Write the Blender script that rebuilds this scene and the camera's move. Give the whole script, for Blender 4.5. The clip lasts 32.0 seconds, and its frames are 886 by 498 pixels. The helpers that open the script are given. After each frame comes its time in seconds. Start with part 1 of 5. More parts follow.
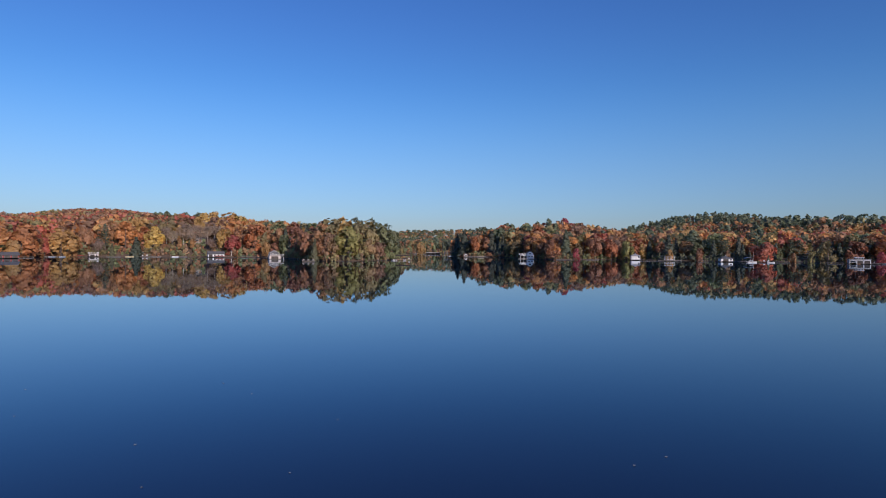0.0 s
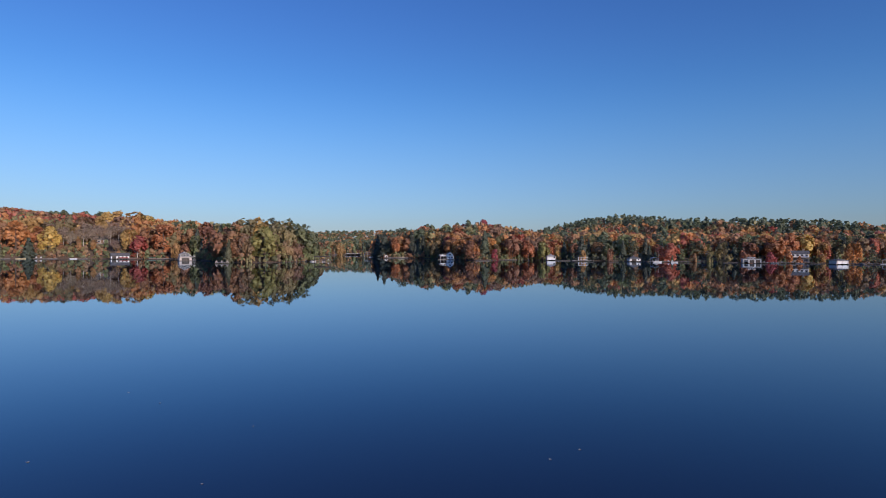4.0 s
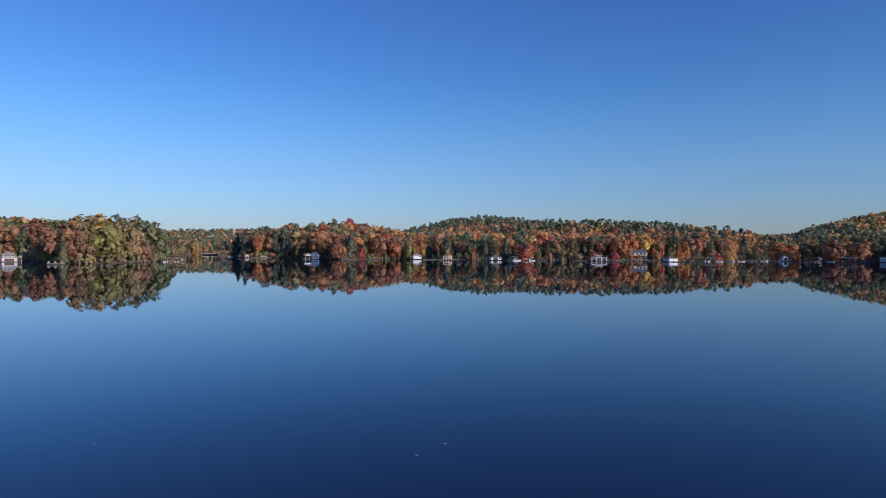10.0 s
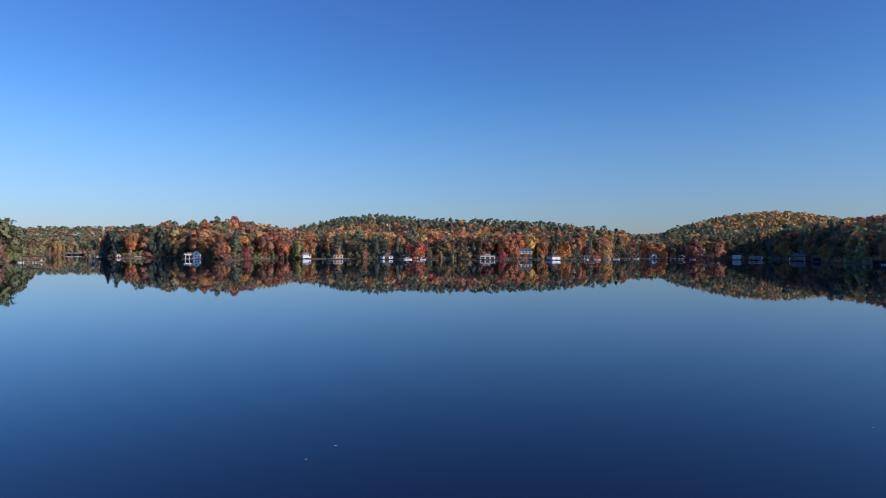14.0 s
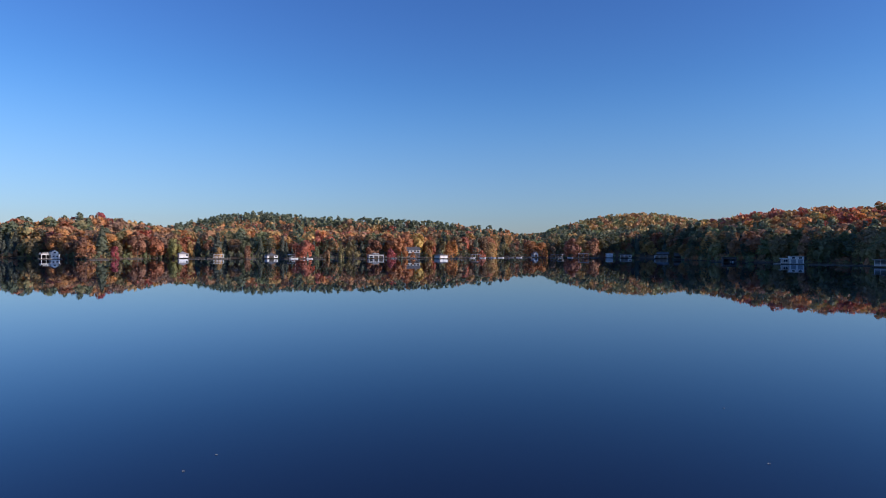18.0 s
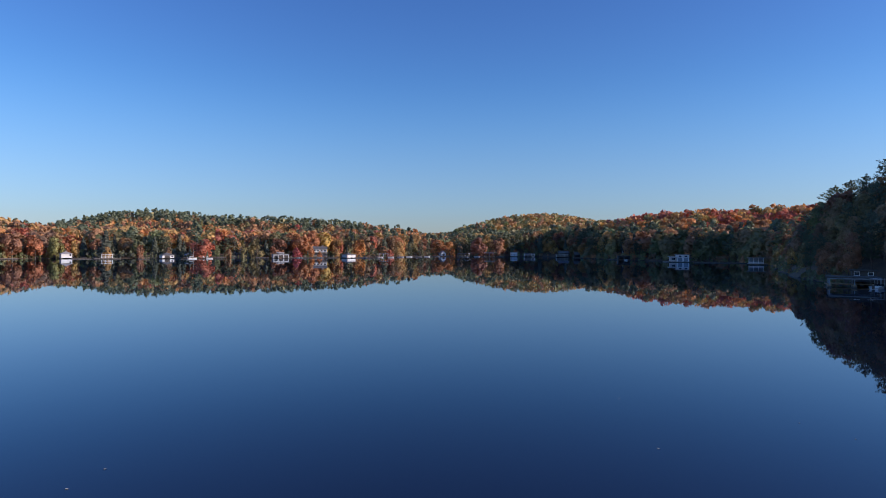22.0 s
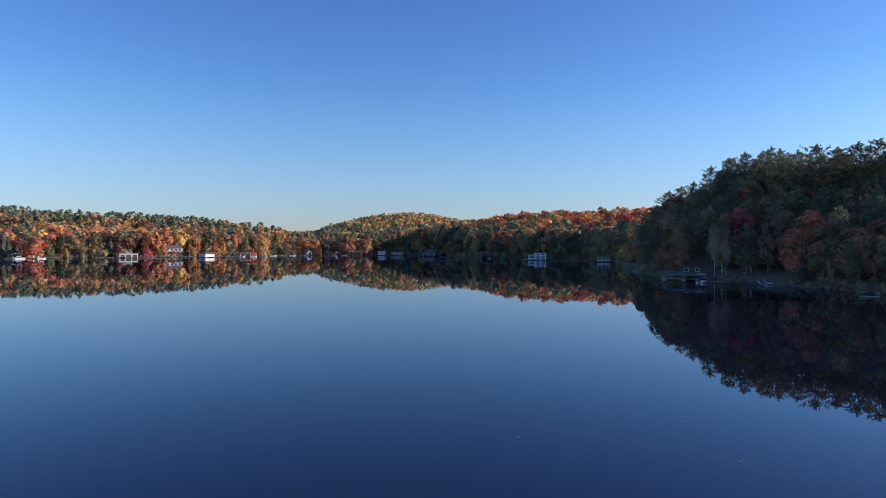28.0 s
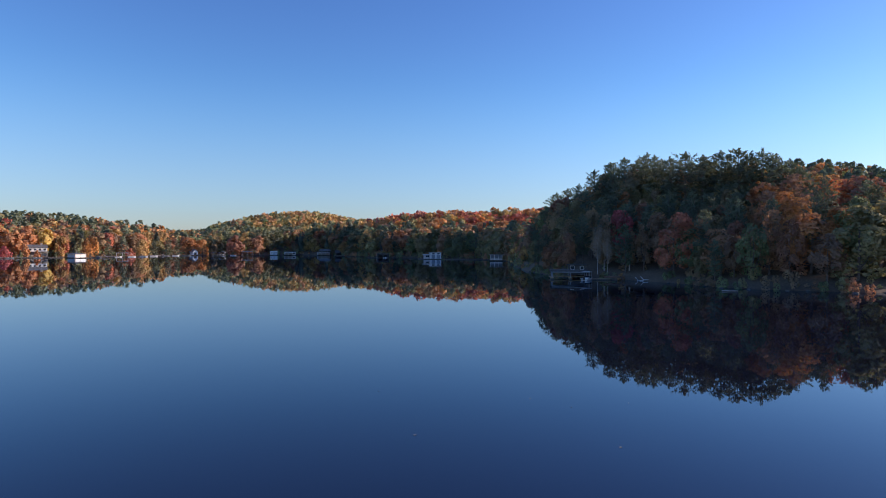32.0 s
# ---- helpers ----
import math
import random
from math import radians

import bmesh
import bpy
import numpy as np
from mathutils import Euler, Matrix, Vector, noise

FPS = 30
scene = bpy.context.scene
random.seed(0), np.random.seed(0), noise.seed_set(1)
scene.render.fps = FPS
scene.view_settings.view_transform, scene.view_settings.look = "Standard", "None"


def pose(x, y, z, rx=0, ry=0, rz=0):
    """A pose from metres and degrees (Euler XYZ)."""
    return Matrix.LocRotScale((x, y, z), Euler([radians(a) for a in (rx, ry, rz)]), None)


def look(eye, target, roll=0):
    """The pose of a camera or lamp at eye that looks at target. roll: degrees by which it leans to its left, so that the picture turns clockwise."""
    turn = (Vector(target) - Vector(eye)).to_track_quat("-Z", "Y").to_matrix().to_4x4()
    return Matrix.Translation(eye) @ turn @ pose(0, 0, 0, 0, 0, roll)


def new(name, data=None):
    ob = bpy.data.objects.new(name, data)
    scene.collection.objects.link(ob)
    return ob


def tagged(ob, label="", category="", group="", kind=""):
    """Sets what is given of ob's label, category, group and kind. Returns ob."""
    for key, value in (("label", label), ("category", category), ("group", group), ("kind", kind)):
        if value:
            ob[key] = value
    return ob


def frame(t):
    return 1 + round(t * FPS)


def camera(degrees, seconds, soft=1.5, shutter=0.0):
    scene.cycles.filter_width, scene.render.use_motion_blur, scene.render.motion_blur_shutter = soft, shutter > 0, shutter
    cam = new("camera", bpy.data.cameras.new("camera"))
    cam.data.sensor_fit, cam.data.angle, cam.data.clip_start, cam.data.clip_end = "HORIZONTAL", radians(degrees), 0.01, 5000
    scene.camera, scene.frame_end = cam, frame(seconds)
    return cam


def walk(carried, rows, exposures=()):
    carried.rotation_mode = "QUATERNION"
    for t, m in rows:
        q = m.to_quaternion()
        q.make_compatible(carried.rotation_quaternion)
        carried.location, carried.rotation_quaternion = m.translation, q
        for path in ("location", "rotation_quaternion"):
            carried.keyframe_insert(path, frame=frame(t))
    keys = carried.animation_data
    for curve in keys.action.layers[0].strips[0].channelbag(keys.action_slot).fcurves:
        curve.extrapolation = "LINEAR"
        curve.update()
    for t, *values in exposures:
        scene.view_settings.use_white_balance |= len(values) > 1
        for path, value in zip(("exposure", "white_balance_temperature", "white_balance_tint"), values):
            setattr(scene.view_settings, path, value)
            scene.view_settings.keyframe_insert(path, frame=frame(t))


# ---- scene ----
EYE = 8.0
cam = camera(72.48, 32.0, 0.8)
# the camera hovers on one spot over the lake and turns to its right: seconds, turn, tilt, lean
TURNS = [
    (0.0, -0.00, -0.13, -0.39), (0.5, -1.56, -0.11, -0.39), (1.0, -2.72, -0.09, -0.34), (1.5, -3.27, -0.06, -0.33),
    (2.0, -4.01, -0.04, -0.34), (2.5, -5.07, -0.03, -0.33), (3.0, -6.07, -0.02, -0.33), (3.5, -6.74, -0.01, -0.32),
    (5.5, -10.78, 0.03, -0.27), (6.0, -11.89, 0.03, -0.28), (6.5, -12.85, 0.03, -0.29), (7.0, -13.58, 0.03, -0.28),
    (7.5, -14.41, 0.02, -0.27), (8.0, -15.46, 0.02, -0.26), (8.5, -16.64, 0.02, -0.27), (9.0, -17.82, 0.01, -0.26),
    (9.5, -18.95, 0.01, -0.25), (10.0, -20.12, -0.01, -0.26), (10.5, -21.32, -0.01, -0.26), (11.0, -22.53, -0.02, -0.25),
    (11.5, -23.82, -0.02, -0.25), (12.0, -25.09, -0.04, -0.22), (12.5, -26.40, -0.04, -0.21), (13.0, -27.72, -0.04, -0.22),
    (13.5, -29.06, -0.04, -0.22), (14.0, -30.39, -0.07, -0.19), (14.5, -31.71, -0.08, -0.18), (16.5, -37.11, -0.10, -0.17),
    (17.0, -38.41, -0.11, -0.16), (17.5, -39.66, -0.13, -0.18), (18.0, -40.92, -0.14, -0.17), (18.5, -42.18, -0.13, -0.19),
    (19.0, -43.41, -0.14, -0.19), (19.5, -44.68, -0.14, -0.19), (20.0, -45.85, -0.14, -0.18), (20.5, -46.91, -0.15, -0.18),
    (21.0, -47.88, -0.18, -0.16), (21.5, -48.81, -0.19, -0.15), (22.0, -49.61, -0.19, -0.15), (22.5, -50.46, -0.20, -0.14),
    (23.0, -51.53, -0.21, -0.15), (23.5, -52.65, -0.21, -0.18), (24.0, -53.64, -0.22, -0.18), (24.5, -54.62, -0.23, -0.20),
    (25.0, -55.61, -0.23, -0.20), (25.5, -56.64, -0.24, -0.19), (27.5, -60.98, -0.26, -0.18), (28.0, -62.10, -0.27, -0.16),
    (28.5, -63.26, -0.27, -0.16), (29.0, -64.52, -0.27, -0.15), (29.5, -65.79, -0.28, -0.16), (30.0, -67.08, -0.29, -0.15),
    (30.5, -68.33, -0.29, -0.15), (31.0, -69.55, -0.31, -0.15), (31.5, -70.76, -0.32, -0.14), (32.0, -71.95, -0.31, -0.12),
]
walk(cam, [(t, pose(0, 0, EYE, 90 + tilt, lean, turn)) for t, turn, tilt, lean in TURNS],
     exposures=[(0.0, 0.04, 5450, 20), (12.0, 0.27, 5450, 20), (22.0, 0.5, 5680, 20), (32.0, 0.84, 6080, 20)])

# ---- light ----
SUN_AZ, SUN_EL = 148.0, 15.5          # degrees to the right of straight ahead, and up
scene.view_settings.exposure = 0.0
world = bpy.data.worlds.new("sky")
scene.world = world
world.use_nodes = True
wn = world.node_tree
wn.nodes.clear()
w_out = wn.nodes.new("ShaderNodeOutputWorld")
w_bg = wn.nodes.new("ShaderNodeBackground")
w_sky = wn.nodes.new("ShaderNodeTexSky")
w_sky.sky_type = 'NISHITA'
w_sky.sun_disc = False
w_sky.sun_elevation = radians(SUN_EL)
w_sky.sun_rotation = radians(SUN_AZ)
w_sky.air_density = 1.0
w_sky.dust_density = 0.38
w_sky.ozone_density = 4.6
w_bg.inputs["Strength"].default_value = 0.107
w_hsv = wn.nodes.new("ShaderNodeHueSaturation")
# thin autumn haze graded into the sky colour: greyer, dimmer low down, deeper blue higher up
w_tc = wn.nodes.new("ShaderNodeTexCoord")
w_xyz = wn.nodes.new("ShaderNodeSeparateXYZ")
w_sat = wn.nodes.new("ShaderNodeMapRange")
w_sat.interpolation_type = 'SMOOTHSTEP'
w_sat.inputs["From Min"].default_value, w_sat.inputs["From Max"].default_value = -0.03, 0.28
w_sat.inputs["To Min"].default_value, w_sat.inputs["To Max"].default_value = 0.85, 1.09
wn.links.new(w_tc.outputs["Generated"], w_xyz.inputs[0])
wn.links.new(w_xyz.outputs["Z"], w_sat.inputs["Value"])
wn.links.new(w_sat.outputs["Result"], w_hsv.inputs["Saturation"])
w_val = wn.nodes.new("ShaderNodeMapRange")
w_val.interpolation_type = 'SMOOTHSTEP'
w_val.inputs["From Min"].default_value, w_val.inputs["From Max"].default_value = -0.02, 0.24
w_val.inputs["To Min"].default_value, w_val.inputs["To Max"].default_value = 0.80, 1.0
wn.links.new(w_xyz.outputs["Z"], w_val.inputs["Value"])
wn.links.new(w_val.outputs["Result"], w_hsv.inputs["Value"])
w_hue = wn.nodes.new("ShaderNodeMapRange")
w_hue.interpolation_type = 'SMOOTHSTEP'
w_hue.inputs["From Min"].default_value, w_hue.inputs["From Max"].default_value = 0.14, 0.40
w_hue.inputs["To Min"].default_value, w_hue.inputs["To Max"].default_value = 0.4955, 0.508
wn.links.new(w_xyz.outputs["Z"], w_hue.inputs["Value"])
wn.links.new(w_hue.outputs["Result"], w_hsv.inputs["Hue"])
wn.links.new(w_sky.outputs[0], w_hsv.inputs["Color"])
wn.links.new(w_hsv.outputs[0], w_bg.inputs["Color"])
wn.links.new(w_bg.outputs[0], w_out.inputs["Surface"])

sun_data = bpy.data.lights.new("sun", 'SUN')
sun_data.energy = 3.6
sun_data.angle = radians(0.55)
sun_data.color = (1.0, 0.78, 0.56)
sun = new("sun", sun_data)
sa, se = radians(SUN_AZ), radians(SUN_EL)
sun.matrix_world = look((math.sin(sa) * 300, math.cos(sa) * 300, math.tan(se) * 300), (0, 0, 0))

# ---- materials ----
def node_mat(name):
    m = bpy.data.materials.new(name)
    m.use_nodes = True
    nt = m.node_tree
    nt.nodes.clear()
    out = nt.nodes.new("ShaderNodeOutputMaterial")
    return m, nt, out


def noise_node(nt, scale, detail=3.0, rough=0.55, coord="Object"):
    tc = nt.nodes.new("ShaderNodeTexCoord")
    n = nt.nodes.new("ShaderNodeTexNoise")
    n.inputs["Scale"].default_value = scale
    n.inputs["Detail"].default_value = detail
    n.inputs["Roughness"].default_value = rough
    nt.links.new(tc.outputs[coord], n.inputs["Vector"])
    return n


def mixed(nt, fac, a, b, low=0.35, high=0.65):
    ramp = nt.nodes.new("ShaderNodeValToRGB")
    ramp.color_ramp.elements[0].position, ramp.color_ramp.elements[1].position = low, high
    ramp.color_ramp.elements[0].color = (*a, 1)
    ramp.color_ramp.elements[1].color = (*b, 1)
    nt.links.new(fac, ramp.inputs["Fac"])
    return ramp.outputs["Color"]


def surface(name, a, b, scale=2.0, rough=0.7, bump=0.0, bump_scale=20.0, metal=0.0, grain=0.25, vary=0.0):
    """A plain weathered surface: two tones in patches, fine grain and relief."""
    m, nt, out = node_mat(name)
    p = nt.nodes.new("ShaderNodeBsdfPrincipled")
    p.inputs["Roughness"].default_value = rough
    p.inputs["Metallic"].default_value = metal
    col = mixed(nt, noise_node(nt, scale).outputs["Fac"], a, b)
    hsv = nt.nodes.new("ShaderNodeHueSaturation")
    fine = noise_node(nt, bump_scale, 4.0)
    mr = nt.nodes.new("ShaderNodeMapRange")
    mr.inputs["From Min"].default_value, mr.inputs["From Max"].default_value = 0.3, 0.7
    mr.inputs["To Min"].default_value, mr.inputs["To Max"].default_value = 1 - grain, 1 + grain
    nt.links.new(fine.outputs["Fac"], mr.inputs["Value"])
    value = mr.outputs["Result"]
    if vary:
        oi = nt.nodes.new("ShaderNodeObjectInfo")
        mr2 = nt.nodes.new("ShaderNodeMapRange")
        mr2.inputs["To Min"].default_value, mr2.inputs["To Max"].default_value = 1 - vary, 1 + vary
        nt.links.new(oi.outputs["Random"], mr2.inputs["Value"])
        mul = nt.nodes.new("ShaderNodeMath")
        mul.operation = 'MULTIPLY'
        nt.links.new(value, mul.inputs[0])
        nt.links.new(mr2.outputs["Result"], mul.inputs[1])
        value = mul.outputs[0]
    nt.links.new(value, hsv.inputs["Value"])
    nt.links.new(col, hsv.inputs["Color"])
    nt.links.new(hsv.outputs["Color"], p.inputs["Base Color"])
    if bump:
        bn = nt.nodes.new("ShaderNodeBump")
        bn.inputs["Strength"].default_value = bump
        bn.inputs["Distance"].default_value = 0.02
        nt.links.new(fine.outputs["Fac"], bn.inputs["Height"])
        nt.links.new(bn.outputs["Normal"], p.inputs["Normal"])
    nt.links.new(p.outputs["BSDF"], out.inputs["Surface"])
    return m


def leaf_mat(name, a, b, glow=0.36, spread=0.09):
    """Foliage: two hues in patches through the crowns, each clump a little lighter or darker, light passing through."""
    m, nt, out = node_mat(name)
    col = mixed(nt, noise_node(nt, 0.16, 2.0).outputs["Fac"], a, b, 0.3, 0.7)
    geo = nt.nodes.new("ShaderNodeNewGeometry")
    oi = nt.nodes.new("ShaderNodeObjectInfo")
    mr = nt.nodes.new("ShaderNodeMapRange")
    mr.inputs["To Min"].default_value, mr.inputs["To Max"].default_value = 1 - spread, 1 + spread
    nt.links.new(geo.outputs["Random Per Island"], mr.inputs["Value"])
    mr2 = nt.nodes.new("ShaderNodeMapRange")
    mr2.inputs["To Min"].default_value, mr2.inputs["To Max"].default_value = 0.82, 1.18
    nt.links.new(oi.outputs["Random"], mr2.inputs["Value"])
    mul = nt.nodes.new("ShaderNodeMath")
    mul.operation = 'MULTIPLY'
    nt.links.new(mr.outputs["Result"], mul.inputs[0])
    nt.links.new(mr2.outputs["Result"], mul.inputs[1])
    mr4 = nt.nodes.new("ShaderNodeMapRange")
    mr4.inputs["From Min"].default_value, mr4.inputs["From Max"].default_value = 0.3, 0.7
    mr4.inputs["To Min"].default_value, mr4.inputs["To Max"].default_value = 0.7, 1.3
    nt.links.new(noise_node(nt, 0.11, 1.0).outputs["Fac"], mr4.inputs["Value"])
    mul2 = nt.nodes.new("ShaderNodeMath")
    mul2.operation = 'MULTIPLY'
    nt.links.new(mul.outputs[0], mul2.inputs[0])
    nt.links.new(mr4.outputs["Result"], mul2.inputs[1])
    mr3 = nt.nodes.new("ShaderNodeMapRange")
    mr3.inputs["To Min"].default_value, mr3.inputs["To Max"].default_value = 0.485, 0.515
    nt.links.new(oi.outputs["Random"], mr3.inputs["Value"])
    hsv = nt.nodes.new("ShaderNodeHueSaturation")
    nt.links.new(col, hsv.inputs["Color"])
    nt.links.new(mr3.outputs["Result"], hsv.inputs["Hue"])
    # single twigs and leaf sprays within a clump: tone and relief
    spray = noise_node(nt, 1.7, 3.0, 0.65)
    mr5 = nt.nodes.new("ShaderNodeMapRange")
    mr5.inputs["From Min"].default_value, mr5.inputs["From Max"].default_value = 0.3, 0.7
    mr5.inputs["To Min"].default_value, mr5.inputs["To Max"].default_value = 0.76, 1.24
    nt.links.new(spray.outputs["Fac"], mr5.inputs["Value"])
    mul3 = nt.nodes.new("ShaderNodeMath")
    mul3.operation = 'MULTIPLY'
    nt.links.new(mul2.outputs[0], mul3.inputs[0])
    nt.links.new(mr5.outputs["Result"], mul3.inputs[1])
    nt.links.new(mul3.outputs[0], hsv.inputs["Value"])
    relief = nt.nodes.new("ShaderNodeBump")
    relief.inputs["Strength"].default_value = 0.45
    relief.inputs["Distance"].default_value = 0.5
    nt.links.new(spray.outputs["Fac"], relief.inputs["Height"])
    d = nt.nodes.new("ShaderNodeBsdfDiffuse")
    tr = nt.nodes.new("ShaderNodeBsdfTranslucent")
    nt.links.new(relief.outputs["Normal"], d.inputs["Normal"])
    mix = nt.nodes.new("ShaderNodeMixShader")
    mix.inputs["Fac"].default_value = glow
    waxy = nt.nodes.new("ShaderNodeBsdfGlossy")
    waxy.inputs["Roughness"].default_value = 0.75
    sheen = nt.nodes.new("ShaderNodeMixShader")
    sheen.inputs["Fac"].default_value = 0.075
    nt.links.new(mix.outputs[0], sheen.inputs[1])
    nt.links.new(waxy.outputs[0], sheen.inputs[2])
    nt.links.new(hsv.outputs["Color"], d.inputs["Color"])
    nt.links.new(hsv.outputs["Color"], tr.inputs["Color"])
    nt.links.new(d.outputs[0], mix.inputs[1])
    nt.links.new(tr.outputs[0], mix.inputs[2])
    # gaps between the single leaves of a clump
    gaps = noise_node(nt, 1.6, 3.0, 0.7)
    cut = nt.nodes.new("ShaderNodeMath")
    cut.operation = 'GREATER_THAN'
    cut.inputs[1].default_value = 0.385
    nt.links.new(gaps.outputs["Fac"], cut.inputs[0])
    clear = nt.nodes.new("ShaderNodeBsdfTransparent")
    leafy = nt.nodes.new("ShaderNodeMixShader")
    nt.links.new(cut.outputs[0], leafy.inputs["Fac"])
    nt.links.new(clear.outputs[0], leafy.inputs[1])
    nt.links.new(sheen.outputs[0], leafy.inputs[2])
    nt.links.new(leafy.outputs[0], out.inputs["Surface"])
    return m


LEAF = {
    "orange": leaf_mat("orange_leaves", (0.65, 0.281, 0.075), (0.55, 0.225, 0.0688)),
    "rust": leaf_mat("rust_leaves", (0.463, 0.213, 0.085), (0.375, 0.188, 0.0813)),
    "red": leaf_mat("red_leaves", (0.587, 0.163, 0.075), (0.475, 0.144, 0.0725)),
    "crimson": leaf_mat("crimson_leaves", (0.55, 0.0875, 0.1), (0.413, 0.0775, 0.0875)),
    "yellow": leaf_mat("yellow_leaves", (0.7, 0.45, 0.106), (0.575, 0.35, 0.0938)),
    "gold": leaf_mat("gold_leaves", (0.587, 0.35, 0.1), (0.463, 0.275, 0.0875)),
    "olive": leaf_mat("olive_leaves", (0.338, 0.256, 0.0875), (0.237, 0.206, 0.0775)),
    "lime": leaf_mat("yellow_green_leaves", (0.413, 0.375, 0.075), (0.312, 0.306, 0.0688)),
    "green": leaf_mat("green_leaves", (0.225, 0.237, 0.0775), (0.156, 0.181, 0.0688)),
    "brown": leaf_mat("brown_leaves", (0.388, 0.231, 0.106), (0.3, 0.185, 0.0938)),
    "twig": leaf_mat("bare_twigs", (0.413, 0.312, 0.213), (0.338, 0.25, 0.175), 0.15),
    "pine": leaf_mat("pine_needles", (0.145, 0.166, 0.078), (0.108, 0.13, 0.066), 0.38),
    "spruce": leaf_mat("spruce_needles", (0.108, 0.126, 0.076), (0.084, 0.102, 0.064), 0.3),
    "cedar": leaf_mat("cedar_needles", (0.2, 0.2, 0.0875), (0.15, 0.163, 0.075), 0.2),
}
BARK = surface("grey_brown_bark", (0.13, 0.10, 0.08), (0.20, 0.16, 0.13), 1.5, 0.9, 0.5, 8.0)
BIRCH = surface("pale_birch_bark", (0.55, 0.50, 0.44), (0.35, 0.31, 0.27), 1.8, 0.8, 0.3, 9.0)

# ---- the lie of the land ----
def chaikin(pts, times):
    p = np.array(pts, float)
    for _ in range(times):
        q = np.roll(p, -1, 0)
        p = np.stack([p * 0.75 + q * 0.25, p * 0.25 + q * 0.75], 1).reshape(-1, 2)
    return p


SHORE_WEST = [(-190, -190), (-270, -80), (-262, 120), (-260, 325), (-276, 392), (-267, 423), (-220, 439), (-168, 446),
              (-123, 432), (-101, 403), (-74, 340), (-56, 338), (-43, 355), (-29, 384), (-27, 482), (-54, 627), (-78, 806)]
SHORE_NORTH = [(-22, 896), (40, 874), (22, 717), (4, 588), (19, 530), (38, 522), (60, 506), (78, 423), (87, 419), (106, 444),
               (142, 450), (158, 421), (188, 410), (211, 403), (241, 405), (267, 386), (293, 370), (317, 361), (343, 356), (370, 356)]
SHORE_EAST = [(410, 358), (423, 336), (419, 305), (450, 293), (459, 273), (450, 249), (435, 224), (405, 215), (374, 166), (356, 121),
              (345, 83), (292, 58), (235, 47), (181, 31), (155, 19), (149, 4), (138, -8), (124, -16), (122, -27), (121, -42), (132, -58), (160, -74), (210, -92), (290, -120), (330, -170), (260, -280), (40, -330), (-80, -320)]
SHORE = chaikin(SHORE_WEST + SHORE_NORTH + SHORE_EAST, 2)


def inland(p):
    """Distance from the water's edge, positive on land, for an array of points."""
    a, b = SHORE, np.roll(SHORE, -1, 0)
    out = np.empty(len(p))
    for i in range(0, len(p), 4000):
        q = p[i:i + 4000, None, :]
        e = (b - a)[None]
        w = q - a[None]
        t = np.clip((w * e).sum(2) / (e * e).sum(2), 0, 1)
        d = np.sqrt((((w - e * t[..., None])) ** 2).sum(2).min(1))
        cross = ((a[None, :, 1] > q[..., 1]) != (b[None, :, 1] > q[..., 1])) & (
            q[..., 0] < (b - a)[None, :, 0] * (q[..., 1] - a[None, :, 1]) / ((b - a)[None, :, 1] + 1e-12) + a[None, :, 0])
        out[i:i + 4000] = np.where(cross.sum(1) % 2 == 1, -d, d)
    return out


# hills: centre, height, half width along and across, turn in degrees
HILLS_FAR = [(-459, 834, 35.8, 162, 216, 30), (-221, 520, 12.9, 121, 166, 0), (-47, 464, 8.0, 84, 33, 0), (127, 1700, 31.0, 485, 227, 0), (3, 672, 8.5, 110, 102, 0),
             (112, 582, 11.6, 52, 43, 0), (370, 795, 35.0, 143, 95, 0), (314, 588, 12.9, 132, 76, -25), (406, 515, 10.9, 121, 50, -30), (431, 448, 2.6, 99, 46, 0),
             (672, 454, 14.0, 106, 50, 0), (795, 454, 32.5, 153, 138, -30), (554, 260, 12.1, 93, 67, 0), (473, 177, 10.8, 67, 44, 60)]
# hills at (470, -112) and (408, 6) are unseen, added to shade the east shore
HILLS_NEAR = [(526, 87, 19.5, 117, 80, 90), (245, 25, 13.0, 70, 47, -40), (215, -2, 11.8, 50, 34, -60), (218, -55, 10.0, 105, 25, -80), (-470, 392, 13.6, 168, 293, 0),
              (470, -112, 44.0, 120, 82, 0), (408, 6, 29.0, 70, 36, 0), (152, -42, 7.5, 26, 22, 0), (186, -29, 5.0, 26, 20, 0)]


def height(p, s=None):
    """Ground height for an array of points."""
    s = (inland(p) if s is None else s) - 1.2
    z = np.where(s > 0, 0.9 * (1 - np.exp(-s / 2.5)) + 3.2 * (1 - np.exp(-np.maximum(s, 0) / 22)), np.maximum(s * 0.3, -3))
    rise = 1 - np.exp(-np.maximum(s, 0) / 30)
    for x, y, h, rx, ry, turn in HILLS_FAR + HILLS_NEAR:
        c, n = math.cos(radians(turn)), math.sin(radians(turn))
        dx, dy = p[:, 0] - x, p[:, 1] - y
        u, v = (dx * c + dy * n) / rx, (-dx * n + dy * c) / ry
        z = z + h * np.exp(-(u * u + v * v)) * rise
    wob = np.sin(p[:, 0] * 0.031 + 1.3) * np.cos(p[:, 1] * 0.027) + 0.5 * np.sin(p[:, 0] * 0.083 + p[:, 1] * 0.071)
    far = np.clip((np.hypot(p[:, 0], p[:, 1]) - 900) / 900, 0, 1)
    return z + rise * (wob * 0.9 + far * 12)


